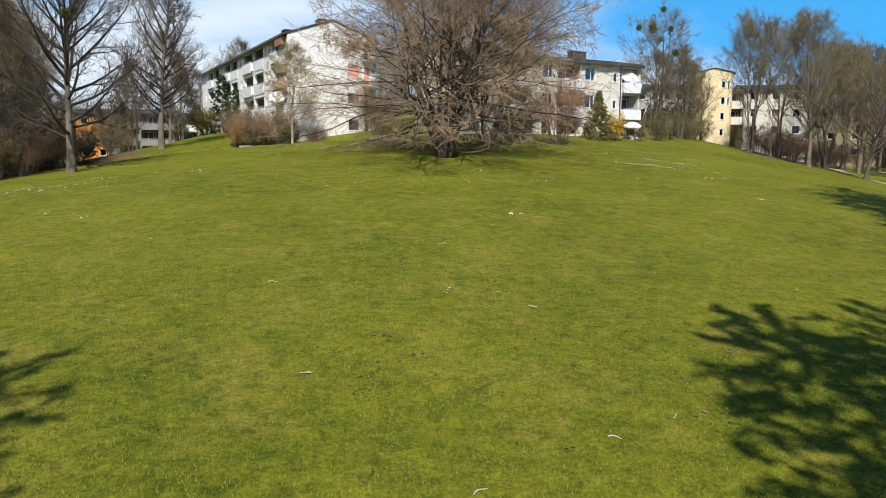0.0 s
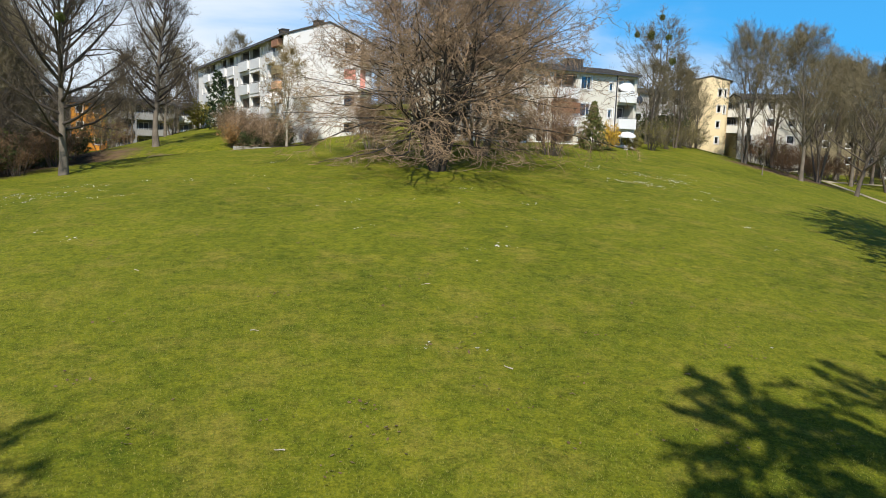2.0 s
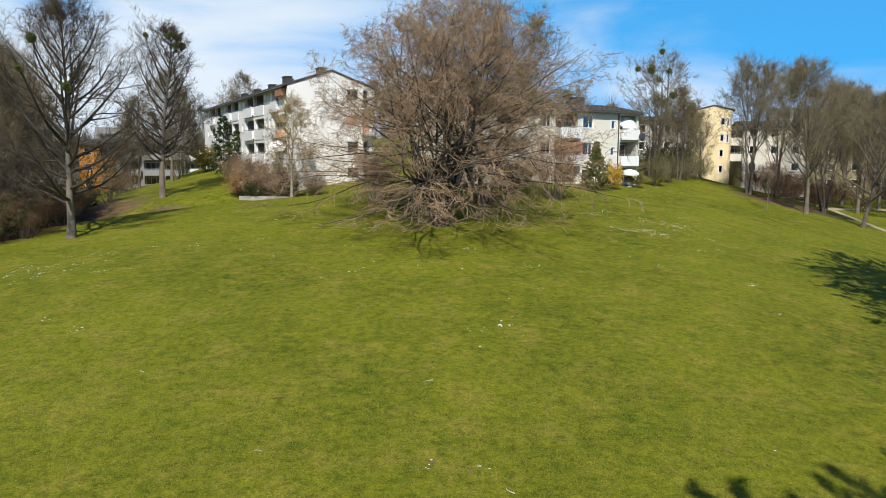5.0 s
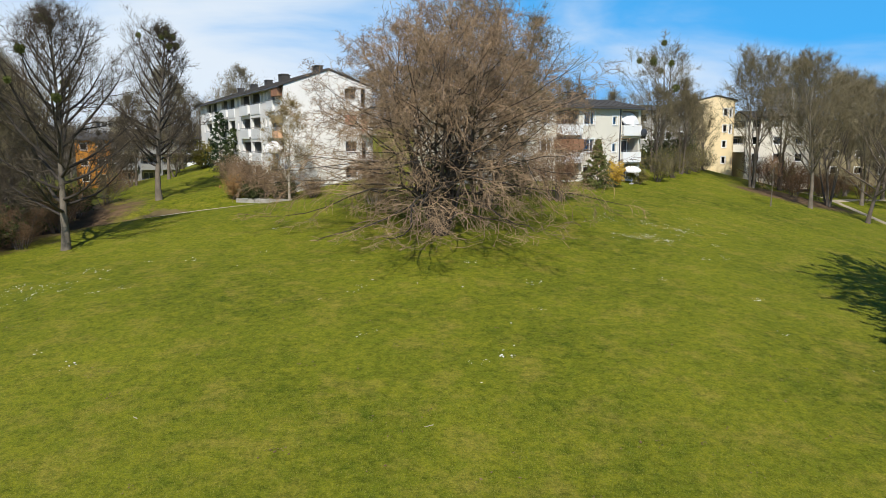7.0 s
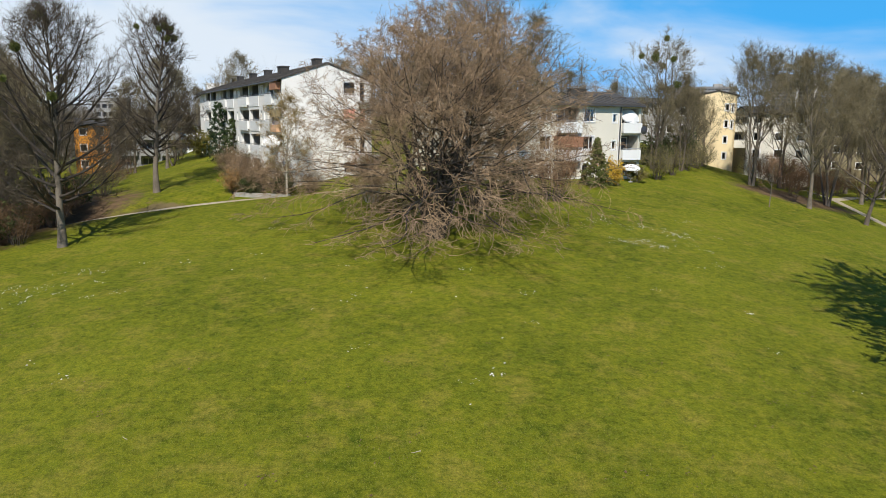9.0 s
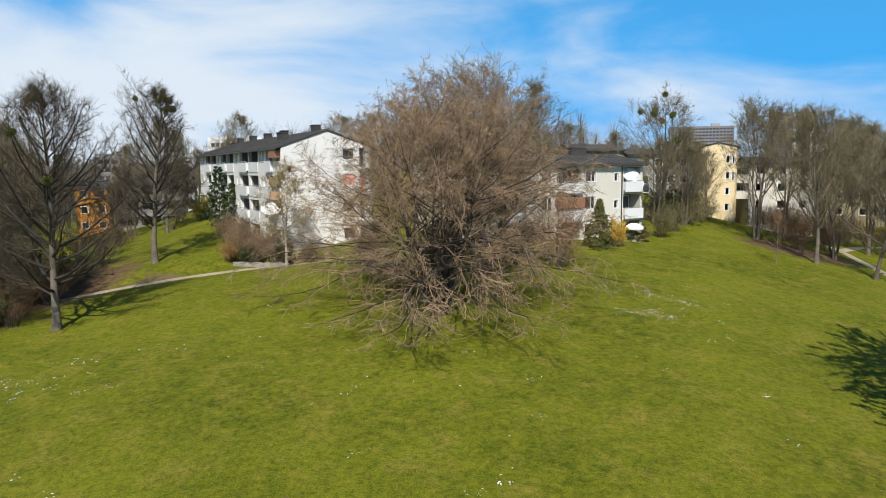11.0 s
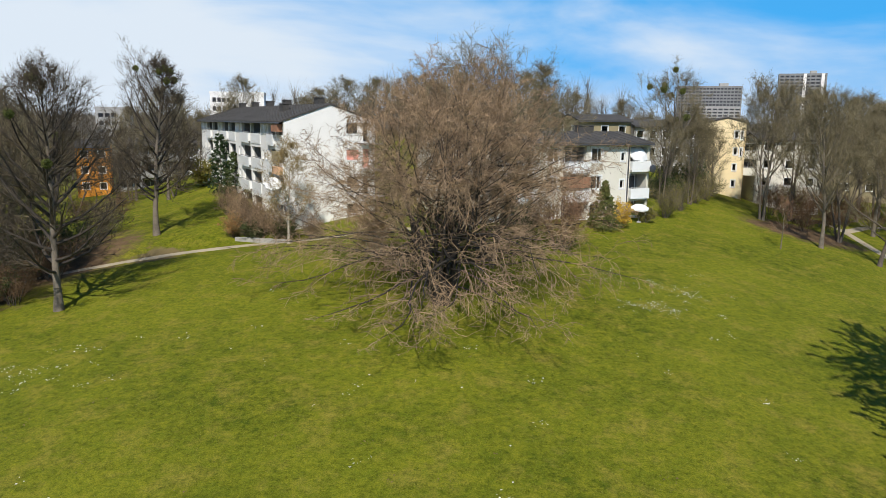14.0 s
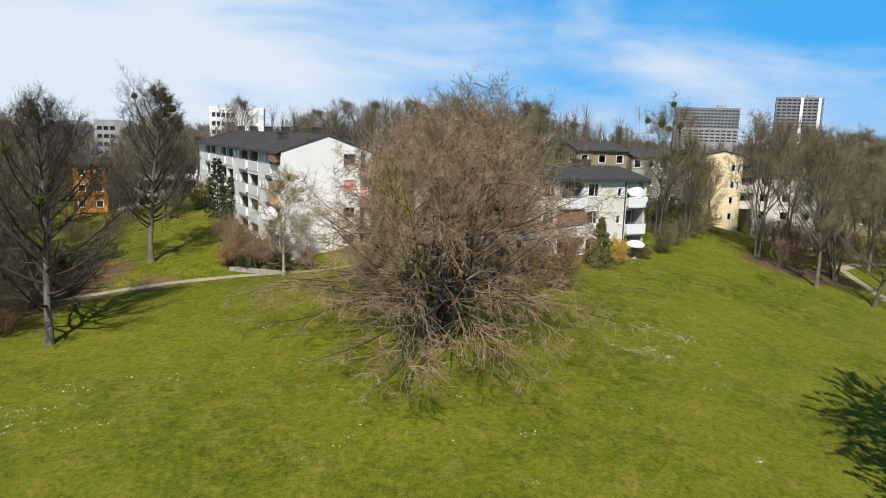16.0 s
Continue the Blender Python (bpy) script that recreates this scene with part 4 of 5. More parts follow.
def chimney(roof, x, y, z, w=0.9, d=0.6, h=0.9):
    bm = box(bmesh.new(), x - w / 2, x + w / 2, y - d / 2, y + d / 2, z - 0.6, z + h)
    box(bm, x - w / 2 - 0.06, x + w / 2 + 0.06, y - d / 2 - 0.06, y + d / 2 + 0.06, z + h, z + h + 0.1)
    part("chimney", bm, M_ROOF, roof)


AXIS = math.degrees(math.atan2(0.425, 0.905))
AXIS_W = math.degrees(math.atan2(0.49, 0.87))


def white_block():
    """Four storeys: the gable looks on the meadow, the balcony side runs away from it."""
    w, d, h, rise = 40.5, 9.0, 10.1, 1.55
    t = thing("apartment_building", pose(-13.9, 68.3, 3.97, 0, 0, AXIS_W + 90) @ pose(0, -9.0, 0), "long white four-storey apartment block with a dark low-pitched roof", "building")
    # gable: its own x runs from the western corner eastwards
    rows = (8.95, 6.45, 3.85, 1.25)
    holes = [(6.05, 7.30, z, z + 1.1) for z in rows] + [(7.75, 8.35, z - 0.75, z + 1.15) for z in rows]
    g = gable_wall(t, d, h, rise, 0, M_WHITE, holes)
    for i, z in enumerate(rows):
        window(t, g @ Matrix.Translation((6.05, 0, z)), 1.25, 1.1, 0, 0.08, M_RED if i == 1 else None)
        window(t, g @ Matrix.Translation((7.75, 0, z - 0.75)), 0.6, 1.9, 0, 0.05, M_RED if i == 1 else None)
    # small slab balconies at the eastern corner of the gable
    for z in rows[:3]:
        ob = part("balcony", box(bmesh.new(), 7.5, 9.6, -0.9, 0.0, -0.95, -0.8), M_CONCRETE, t)
        ob.matrix_local = g @ Matrix.Translation((0, 0, z))
        bm = bmesh.new()
        ring(bm, 7.5, 9.6, -0.8, 0.05, -0.9, -0.86, 0.04)
        part("rail", bm, M_RAIL, ob)
        bar = None
        for i in range(12):
            if bar is None:
                bar = part("bar", box(bmesh.new(), 0, 0.02, -0.89, -0.87, -0.78, 0.0), M_RAIL, ob).data
                bar_ob = ob.children[-1]
            else:
                bar_ob = new("bar", bar)
                bar_ob.parent = ob
            bar_ob.matrix_local = Matrix.Translation((7.6 + i * 0.165, 0, 0))
    gable_wall(t, d, h, rise, w, M_WHITE, (), 1)
    # the long western side, y = d, seen obliquely
    m = Matrix.Translation((w, d, 0)) @ pose(0, 0, 0, 0, 0, 180)
    floors = (0.3, 2.85, 5.4, 7.95)
    holes, loggias, panes = [], [], []
    # distances from the meadow corner: bays of two balconies between plain stair walls with small windows
    for z in floors:
        for k, (a, c) in enumerate(((0.35, 2.6), (2.9, 5.2), (8.4, 12.2), (12.6, 16.4), (19.6, 22.8), (23.2, 26.4), (29.4, 32.5), (32.9, 36.0))):
            o = (w - c, w - a, z - 0.02, z + 2.05)
            holes.append(o)
            loggias.append((o, (k + 1) % 2))
        for a in (5.9, 7.2, 17.6, 27.6, 37.4):
            o = (w - a - 0.6, w - a, z + 0.95, z + 1.85)
            holes.append(o)
            panes.append(o)
    part("wall", wall_cells(w, -1.5, h, holes), M_WHITE, t).matrix_local = m
    for o, k in loggias:
        balcony(t, m @ Matrix.Translation((o[0], 0, o[2] + 0.02)), o[1] - o[0], 2.0, 1.2, 0.2 if k == 0 else 0.0, M_TRIM)
    for o in panes:
        window(t, m @ Matrix.Translation((o[0], 0, o[2])), 0.6, 0.9, 0)
    part("wall", wall_cells(w, -1.5, h, []), M_WHITE, t)
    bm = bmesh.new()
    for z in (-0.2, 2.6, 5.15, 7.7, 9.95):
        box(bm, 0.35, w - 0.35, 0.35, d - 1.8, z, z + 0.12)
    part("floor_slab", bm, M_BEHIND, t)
    roof = gable_roof(t, w, d, h, rise, 0.5, 0.16, 36)
    for x in (4.0, 8.5, 15.0, 22.0, 29.0, 36.0):
        chimney(roof, x, 4.2 if x != 8.5 else 6.4, h + rise - 0.1 if x != 8.5 else h + 0.9, 1.2, 0.7, 0.8)
    # roof hatches with pale lids
    for x in (3.0, 11.0, 19.0, 27.0, 34.0):
        bm = box(bmesh.new(), x, x + 1.3, 2.9, 3.6, h + 0.7, h + 1.55)
        part("roof_hatch", bm, M_TRIM, roof)
    # brown awnings at the meadow end of the balcony side
    for z, mat in ((7.95, M_BRICK), (5.4, M_OCHRE), (4.0, M_PEACH)):
        bm = box(bmesh.new(), w - 2.5, w - 0.45, -0.5, -0.02, z + 1.2, z + 1.9)
        ob = part("awning", bm, mat, t)
        ob.matrix_local = m
    return t


def pale_block():
    """Three storeys: the long side with windows and balconies looks on the meadow."""
    w, d, h, rise = 21.8, 10.0, 8.2, 0.95
    t = thing("apartment_building", pose(2.1, 67.5, 4.05, 0, 0, AXIS), "pale grey three-storey apartment block with white balconies and dark roof", "building")
    sills = (0.95, 3.72, 6.48)
    floors = (0.05, 2.8, 5.55)
    holes, wins, logs = [], [], []
    for z in sills:
        for u, ww, hh, mul in ((14.55, 1.25, 1.3, 1), (18.15, 0.5, 0.85, 0), (1.2, 1.25, 1.3, 1), (9.4, 1.25, 1.3, 1)):
            o = (u, u + ww, z, z + hh)
            holes.append(o)
            wins.append((o, mul))
    for z in floors:
        for u, ww in ((19.3, 2.35), (11.2, 2.7), (4.4, 3.4)):
            o = (u, u + ww, z - 0.02, z + 2.35)
            holes.append(o)
            logs.append((o, u))
    part("wall", wall_cells(w, -1.5, h, holes), M_GREY, t)
    for i, (o, mul) in enumerate(wins):
        window(t, Matrix.Translation((o[0], 0, o[2])), o[1] - o[0], o[3] - o[2], mul, 0.14)
    for o, u in logs:
        balcony(t, Matrix.Translation((o[0], 0, o[2] + 0.02)), o[1] - o[0], 2.3, 1.5, 0.35 if u == 19.3 else 0.7, M_TRIM)
    for z in (2.8,):
        bm = box(bmesh.new(), 11.0, 14.1, -0.66, -0.02, z + 1.15, z + 2.2)
        part("awning", bm, M_BRICK, t, "red-brown balcony screen")
    gable_wall(t, d, h, rise, 0, M_GREY)
    holes = [(2.0, 3.2, z, z + 1.3) for z in sills] + [(6.0, 7.2, z, z + 1.3) for z in sills]
    g = gable_wall(t, d, h, rise, w, M_GREY, holes, 1)
    for o in holes:
        window(t, g @ Matrix.Translation((o[0], 0, o[2])), 1.2, 1.3, 1, 0.14)
    ob = part("wall", wall_cells(w, -1.5, h, []), M_GREY, t)
    ob.matrix_local = Matrix.Translation((w, d, 0)) @ pose(0, 0, 0, 0, 0, 180)
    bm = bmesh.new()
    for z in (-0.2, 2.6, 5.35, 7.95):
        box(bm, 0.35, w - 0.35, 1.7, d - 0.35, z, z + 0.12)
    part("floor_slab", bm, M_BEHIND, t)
    roof = gable_roof(t, w, d, h, rise, 0.5, 0.18, 24)
    chimney(roof, 16.6, 4.4, h + rise - 0.15, 1.9, 0.8, 0.9)
    chimney(roof, 6.0, 4.4, h + rise - 0.15, 1.9, 0.8, 0.9)
    # dark downpipe between the windows and the balconies
    bm = bmesh.new()
    bmesh.ops.create_cone(bm, segments=8, radius1=0.07, radius2=0.07, depth=h + 0.4, cap_ends=True, matrix=Matrix.Translation((19.05, -0.09, h / 2 - 0.2)))
    part("downpipe", bm, M_METAL, t)
    box_white = box(bmesh.new(), 18.92, 18.98, -0.03, -0.002, 0.0, h)
    part("trim", box_white, M_TRIM, t)
    return t


def parasol(m, r, h, label, tilt=0.0):
    t = thing("parasol", m, label, "parasol")
    bm = bmesh.new()
    bmesh.ops.create_cone(bm, segments=8, radius1=0.025, radius2=0.025, depth=h, cap_ends=True, matrix=Matrix.Translation((0, 0, h / 2)))
    part("pole", bm, M_RAIL, t)
    bm = bmesh.new()
    bmesh.ops.create_cone(bm, segments=8, radius1=0.25, radius2=0.2, depth=0.1, cap_ends=True, matrix=Matrix.Translation((0, 0, 0.05)))
    part("foot", bm, M_CONCRETE, t)
    bm = bmesh.new()
    top = bm.verts.new((0, 0, 0.42 * r))
    rim = []
    for k in range(16):
        a = k * math.pi / 8
        q = r if k % 2 == 0 else r * 0.93
        rim.append((bm.verts.new((math.cos(a) * q * 0.55, math.sin(a) * q * 0.55, 0.30 * r)), bm.verts.new((math.cos(a) * q, math.sin(a) * q, 0.0)), bm.verts.new((math.cos(a) * q, math.sin(a) * q, -0.14))))
    for k in range(16):
        a, b = rim[k], rim[(k + 1) % 16]
        bm.faces.new((top, a[0], b[0]))
        bm.faces.new((a[0], a[1], b[1], b[0]))
        bm.faces.new((a[1], a[2], b[2], b[1]))
    c = part("canopy", bm, M_CLOTH, t)
    c.matrix_local = Matrix.Translation((0, 0, h - 0.3 * r)) @ pose(0, 0, 0, tilt, 0, 0)
    return t


def plain_block(m, w, d, h, rise, mat, label, storeys, cols, side_cols=0, win=(1.1, 1.2), logs=(), parapet=None):
    """A house further off: windows in the front (y = 0) and in the ends, balconies where logs names the columns."""
    t = thing("apartment_building", m, label, "building")
    step = h / storeys
    holes, wins, bal = [], [], []
    for s in range(storeys):
        for c in range(cols):
            u = w * (c + 0.5) / cols
            if c in logs:
                o = (u - w / cols * 0.42, u + w / cols * 0.42, s * step + 0.15, s * step + step - 0.25)
                bal.append(o)
            else:
                o = (u - win[0] / 2, u + win[0] / 2, s * step + 0.9, s * step + 0.9 + win[1])
                wins.append(o)
            holes.append(o)
    part("wall", wall_cells(w, -3, h, holes), mat, t)
    for o in wins:
        window(t, Matrix.Translation((o[0], 0, o[2])), o[1] - o[0], o[3] - o[2], 0, 0.08)
    for o in bal:
        balcony(t, Matrix.Translation((o[0], 0, o[2])), o[1] - o[0], o[3] - o[2], 1.2, 0.5, parapet or M_TRIM)
    for x, out in ((0, -1), (w, 1)):
        holes = [(d * (c + 0.5) / side_cols - 0.55, d * (c + 0.5) / side_cols + 0.55, s * step + 0.9, s * step + 2.1) for s in range(storeys) for c in range(side_cols)]
        g = gable_wall(t, d, h, rise, x, mat, holes, out)
        for o in holes:
            window(t, g @ Matrix.Translation((o[0], 0, o[2])), 1.1, 1.2, 0, 0.08)
    ob = part("wall", wall_cells(w, -3, h, []), mat, t)
    ob.matrix_local = Matrix.Translation((w, d, 0)) @ pose(0, 0, 0, 0, 0, 180)
    bm = bmesh.new()
    for s in range(storeys + 1):
        box(bm, 0.35, w - 0.35, 1.6, d - 0.35, s * step - 0.2, s * step - 0.08)
    part("floor_slab", bm, M_BEHIND, t)
    gable_roof(t, w, d, h, rise)
    return t


white_block()
pale = pale_block()
P = Matrix.Translation((2.1, 67.5, 4.05)) @ pose(0, 0, 0, 0, 0, AXIS)
parasol(P @ pose(20.5, 0.3, 5.57), 1.15, 1.95, "large white parasol on the top balcony", 48)
parasol(pose(-15.2, 69.35, 6.85), 0.9, 1.75, "white parasol on a corner balcony of the white block", 42)
parasol(pose(20.3, 73.8, ground_z(20.3, 73.8)), 0.95, 1.75, "white parasol on the ground-floor terrace", 8)
M_Y = pose(36.3, 101.4, 5.4, 0, 0, -14)


def yellow_house():
    """A gable with one column of windows near its eastern edge."""
    w, d, h, rise = 11.0, 4.9, 9.1, 0.62
    t = thing("apartment_building", M_Y @ pose(0, 0, 0, 0, 0, 90) @ pose(0, -d, 0), "yellow four-storey apartment house with a low dark roof", "building")
    holes = [(3.45, 3.95, z, z + 0.95) for z in (0.5, 2.7, 4.85, 7.1)] + [(4.25, 4.55, z - 0.2, z + 0.95) for z in (4.85, 7.1)]
    g = gable_wall(t, d, h, rise, 0, M_YELLOW, holes)
    for o in holes:
        window(t, g @ Matrix.Translation((o[0], 0, o[2])), o[1] - o[0], o[3] - o[2], 0, 0.1)
    gable_wall(t, d, h, rise, w, M_YELLOW, (), 1)
    for ob_m in (Matrix.Identity(4), Matrix.Translation((w, d, 0)) @ pose(0, 0, 0, 0, 0, 180)):
        hs = [(k * 3.4 + 1.4, k * 3.4 + 2.4, z, z + 1.0) for k in range(3) for z in (0.5, 2.7, 4.85, 7.1)]
        part("wall", wall_cells(w, -2, h, hs), M_YELLOW, t).matrix_local = ob_m
        for o in hs:
            window(t, ob_m @ Matrix.Translation((o[0], 0, o[2])), 1.0, 1.0, 0, 0.1)
    gable_roof(t, w, d, h, rise, 0.3)


yellow_house()
grey_house = plain_block(pose(42.9, 100.6, 5.3, 0, 0, -8), 8.5, 8.0, 7.0, 0.8, M_GREY, "pale grey three-storey house with balconies beside the yellow one", 3, 3, 0, (1.0, 1.1))
# open balconies that join it to the yellow house, over a passage
for z in (2.35, 4.55):
    balcony(grey_house, Matrix.Translation((-1.8, 0.4, z)), 1.75, 1.9, 1.2, 0.2, M_GREY)
plain_block(pose(60.0, 128.0, 2.6, 0, 0, -20), 22.0, 8.0, 8.3, 1.0, M_OCHRE, "ochre house half hidden by bare trees", 3, 6, 2)
plain_block(pose(75.0, 118.0, 1.5, 0, 0, -25), 12.0, 8.0, 8.0, 1.0, M_WHITE, "white house half hidden by bare trees", 3, 4, 2)
plain_block(pose(20.5, 112.0, 3.4, 0, 0, 12), 8.6, 9.0, 11.2, 0.9, M_OCHRE, "ochre-walled apartment house with a dark roof behind the pale block", 4, 3, 2)
plain_block(pose(29.6, 114.6, 3.1, 0, 0, 12), 13.0, 9.0, 10.8, 0.9, M_CONCRETE, "grey apartment house behind bare trees", 4, 6, 2)
plain_block(pose(-58.8, 116.5, 1.8, 0, 0, 24), 5.1, 11.0, 7.7, 0.9, M_ORANGE, "bright orange three-storey house with white windows", 3, 2, 0, (1.0, 1.1))
plain_block(pose(-53.4, 119.5, 1.8, 0, 0, 24), 10.0, 9.0, 8.0, 0.8, M_FARGREY, "grey balcony house beside the orange one", 3, 3, 0, (1.0, 1.1), (0, 1, 2), M_LOGGIA)
plain_block(pose(-45.5, 126.0, 2.0, 0, 0, 20), 6.5, 9.0, 7.6, 0.8, M_WHITE, "white house with long balconies among bare trees", 3, 2, 0, (1.0, 1.1), (0, 1))


def slab_tower(m, w, d, h, floors, cols, mat, label, blank=0.0, shafts=()):
    """A far tall block: each floor is a row of recessed windows between concrete bands."""
    t = thing("high_rise", m, label, "building")
    step = (h - 2.0) / floors
    holes = [((w - blank) * (c + 0.12) / cols, (w - blank) * (c + 0.88) / cols, 1 + s * step + step * 0.42, 1 + s * step + step * 0.92) for s in range(floors) for c in range(cols)]
    part("wall", wall_cells(w, -26, h, holes, 0.6), mat, t)
    part("wall", box(bmesh.new(), 0, w, 0.9, d, -26, h), M_METAL, t, "dark glazed core")
    for x0, x1 in ((-0.6, 0.0), (w, w + 0.6)):
        part("wall", box(bmesh.new(), x0, x1, 0, d, -26, h), mat, t)
    part("roof", box(bmesh.new(), -0.65, w + 0.65, -0.05, d + 0.05, h, h + 0.7), mat, t)
    for x in shafts:
        part("stair_shaft", box(bmesh.new(), x, x + 2.6, -1.4, 0.0, -26, h + 0.4), M_WHITE, t, "white concrete stair shaft")
    if h > 25:
        part("roof_house", box(bmesh.new(), w * 0.66, w * 0.8, d * 0.3, d * 0.7, h + 0.7, h + 3.4), M_CONCRETE, t)
    return t


slab_tower(pose(214, 690, 18, 0, 0, -14), 56, 18, 31.5, 10, 18, M_FARGREY, "distant wide grey office slab with rows of windows")
slab_tower(pose(300, 672, 17.5, 0, 0, -22), 38, 18, 43.0, 14, 9, M_FARGREY, "distant tall grey tower block with white stair shafts", 0.0, (19.5, 34.0))
slab_tower(pose(205, 640, 16.6, 0, 0, -14), 46, 30, 13.0, 4, 10, M_CONCRETE, "distant low grey industrial building")
slab_tower(pose(-77, 238, 6.2, 0, 0, 12), 16, 12, 16.2, 5, 5, M_WHITE, "distant white apartment block with balconies", 8.5)
slab_tower(pose(-107, 222, 2.4, 0, 0, 18), 8.5, 12, 14.4, 5, 3, M_CONCRETE, "distant white apartment block", 3.0)


# ---- woods on the horizon ----
def far_woods():
    """Bare trees of the distance: thin tapering twigs fanned round short trunks, too many to count."""
    g = np.random.default_rng(77)
    n = 2700
    d = 140 + 760 * g.random(n) ** 1.35
    az = np.radians(-44 + 88 * g.random(n))
    x, y = d * np.sin(az), d * np.cos(az)
    clear = ~((np.abs(az - np.radians(19.5)) < np.radians(6)) & (d > 420) & (d < 700)) & ~((x > -90) & (x < -40) & (d < 235) & (d > 180))
    x, y, d = x[clear], y[clear], d[clear]
    n = len(x)
    hgt = np.where(d < 260, 9.5, 14) + 7 * g.random(n)
    k = np.where(d < 260, 110, 75)
    who = np.repeat(np.arange(n), k)
    B = len(who)
    H = hgt[who]
    t = 0.15 + 0.6 * g.random(B)
    base = np.stack([x[who], y[who], height(x[who], y[who]) + H * t * 0.8], -1)
    a = g.random(B) * 6.283
    out = (0.4 + 1.1 * g.random(B)) * (1 - 0.4 * t)
    way = unit(np.stack([np.cos(a) * out, np.sin(a) * out, np.ones(B)], -1)) * (H * (0.16 + 0.2 * g.random(B)))[:, None]
    wide = np.stack([np.cos(a + 1.57), np.sin(a + 1.57), np.zeros(B)], -1) * (np.where(d < 260, 0.00025, 0.00055) * d)[who][:, None]
    v = np.stack([base - wide, base + wide, base + way], 1)
    trunk = np.stack([x, y, height(x, y) - 0.5], -1)
    q = np.array([0.2, 0, 0])
    tv = np.stack([trunk - q, trunk + q, trunk + np.array([0, 0, 1]) * hgt[:, None] * 0.8], 1)
    v = np.concatenate([v, tv]).reshape(-1, 3)
    ob = new("far_woods", fast_mesh("far_woods", v, np.arange(len(v)).reshape(-1, 3), M_FARTWIG, False))
    return tagged(ob, "bare brown woods along the horizon", "woods", kind="stuff")


far_woods()


# ---- small things by the houses and the path ----
def bench(m, group="park benches"):
    """A park bench: slatted seat and back on two dark frames."""
    t = thing("park_bench", m, "dark wooden park bench beside the gravel path", "bench", group)
    for i in range(4):
        part("slat", box(bmesh.new(), 0, 1.8, 0.02 + i * 0.12, 0.12 + i * 0.12, 0.42, 0.455), M_DARKWOOD, t)
    for i in range(3):
        part("slat", box(bmesh.new(), 0, 1.8, 0.52 + i * 0.03, 0.55 + i * 0.03, 0.55 + i * 0.13, 0.65 + i * 0.13), M_DARKWOOD, t)
    for x in (0.2, 1.55):
        bm = box(bmesh.new(), x, x + 0.06, 0.05, 0.11, -0.1, 0.42)
        box(bm, x, x + 0.06, 0.44, 0.5, -0.1, 0.9)
        box(bm, x, x + 0.06, 0.05, 0.5, 0.38, 0.42)
        part("leg", bm, M_METAL, t)
    return t


first_bench = bench(at_ground(44.2, 89.4, 200))
copy_thing(first_bench, at_ground(46.9, 89.9, 170))


def satellite_dish(m):
    t = thing("satellite_dish", m, "dark round satellite dish at the balcony corner", "satellite dish")
    bm = bmesh.new()
    rings = []
    for r in (0.0, 0.16, 0.3, 0.42):
        rings.append([bm.verts.new((r * math.cos(a * math.pi / 8), 0.45 * r * r - 0.1, r * math.sin(a * math.pi / 8))) for a in range(16)] if r else [bm.verts.new((0, -0.1, 0))])
    for k in range(16):
        n = (k + 1) % 16
        bm.faces.new((rings[0][0], rings[1][k], rings[1][n]))
        for a, b in ((1, 2), (2, 3)):
            bm.faces.new((rings[a][k], rings[b][k], rings[b][n], rings[a][n]))
    part("reflector", bm, M_METAL, t)
    part("arm", box(bmesh.new(), -0.02, 0.02, -0.1, 0.45, -0.03, 0.01), M_METAL, t)


satellite_dish(P @ pose(21.6, -0.75, 5.7))

# ---- paths, wall ----
def ribbon(pts, width, lift=0.03):
    """A strip laid on the ground along a line, with slightly uneven edges."""
    P = [Vector(p) for p in pts]
    rows = []
    for a, b in zip(P[:-1], P[1:]):
        n = max(2, int((b - a).length / 0.8))
        rows += [a.lerp(b, i / n) for i in range(n)]
    rows.append(P[-1])
    for _ in range(6):
        rows = [rows[0]] + [(rows[i - 1] + rows[i] * 2 + rows[i + 1]) / 4 for i in range(1, len(rows) - 1)] + [rows[-1]]
    v, f = [], []
    for i, c in enumerate(rows):
        d = (rows[min(i + 1, len(rows) - 1)] - rows[max(i - 1, 0)]).normalized()
        nrm = Vector((-d.y, d.x))
        for k in range(5):
            e = width / 2 + (0.1 * noise.noise((c.x * 0.9, c.y * 0.9, k)) if k in (0, 4) else 0)
            q = c + nrm * e * (k / 2 - 1)
            v.append((q.x, q.y, ground_z(q.x, q.y) + (lift if 0 < k < 4 else -0.06)))
    for i in range(len(rows) - 1):
        for k in range(4):
            a = i * 5 + k
            f.append((a, a + 5, a + 6, a + 1))
    return v, f


tagged(part("footpath", ribbon([(-46, 58.5), (-36, 61.6), (-29.5, 63.2), (-22, 64.9), (-17.4, 65.7), (-12.8, 66.2), (-6, 66.6), (2, 66.4)], 1.15), M_GRAVEL), "narrow pale gravel footpath across the meadow", "path", kind="structure")
tagged(part("gravel_path", ribbon([(52, 52), (48.5, 66), (48.4, 76), (49.2, 85), (50.2, 92), (47, 97), (43, 101)], 1.9), M_GRAVEL), "pale gravel park path between bare trees", "path", kind="structure")
tagged(part("side_path", ribbon([(50.0, 90), (56, 96), (66, 99), (84, 100)], 1.7, 0.05), M_GRAVEL), "pale gravel side path", "path", kind="structure")
bm = bmesh.new()
for i in range(9):
    u0 = i * 0.62
    box(bm, u0, u0 + 0.6, -0.1, 0.1, -0.6, 0.40 + 0.03 * (i % 2))
bmesh.ops.bevel(bm, geom=bm.edges[:], offset=0.015, affect="EDGES")
low_wall = part("garden_wall", bm, M_STONE)
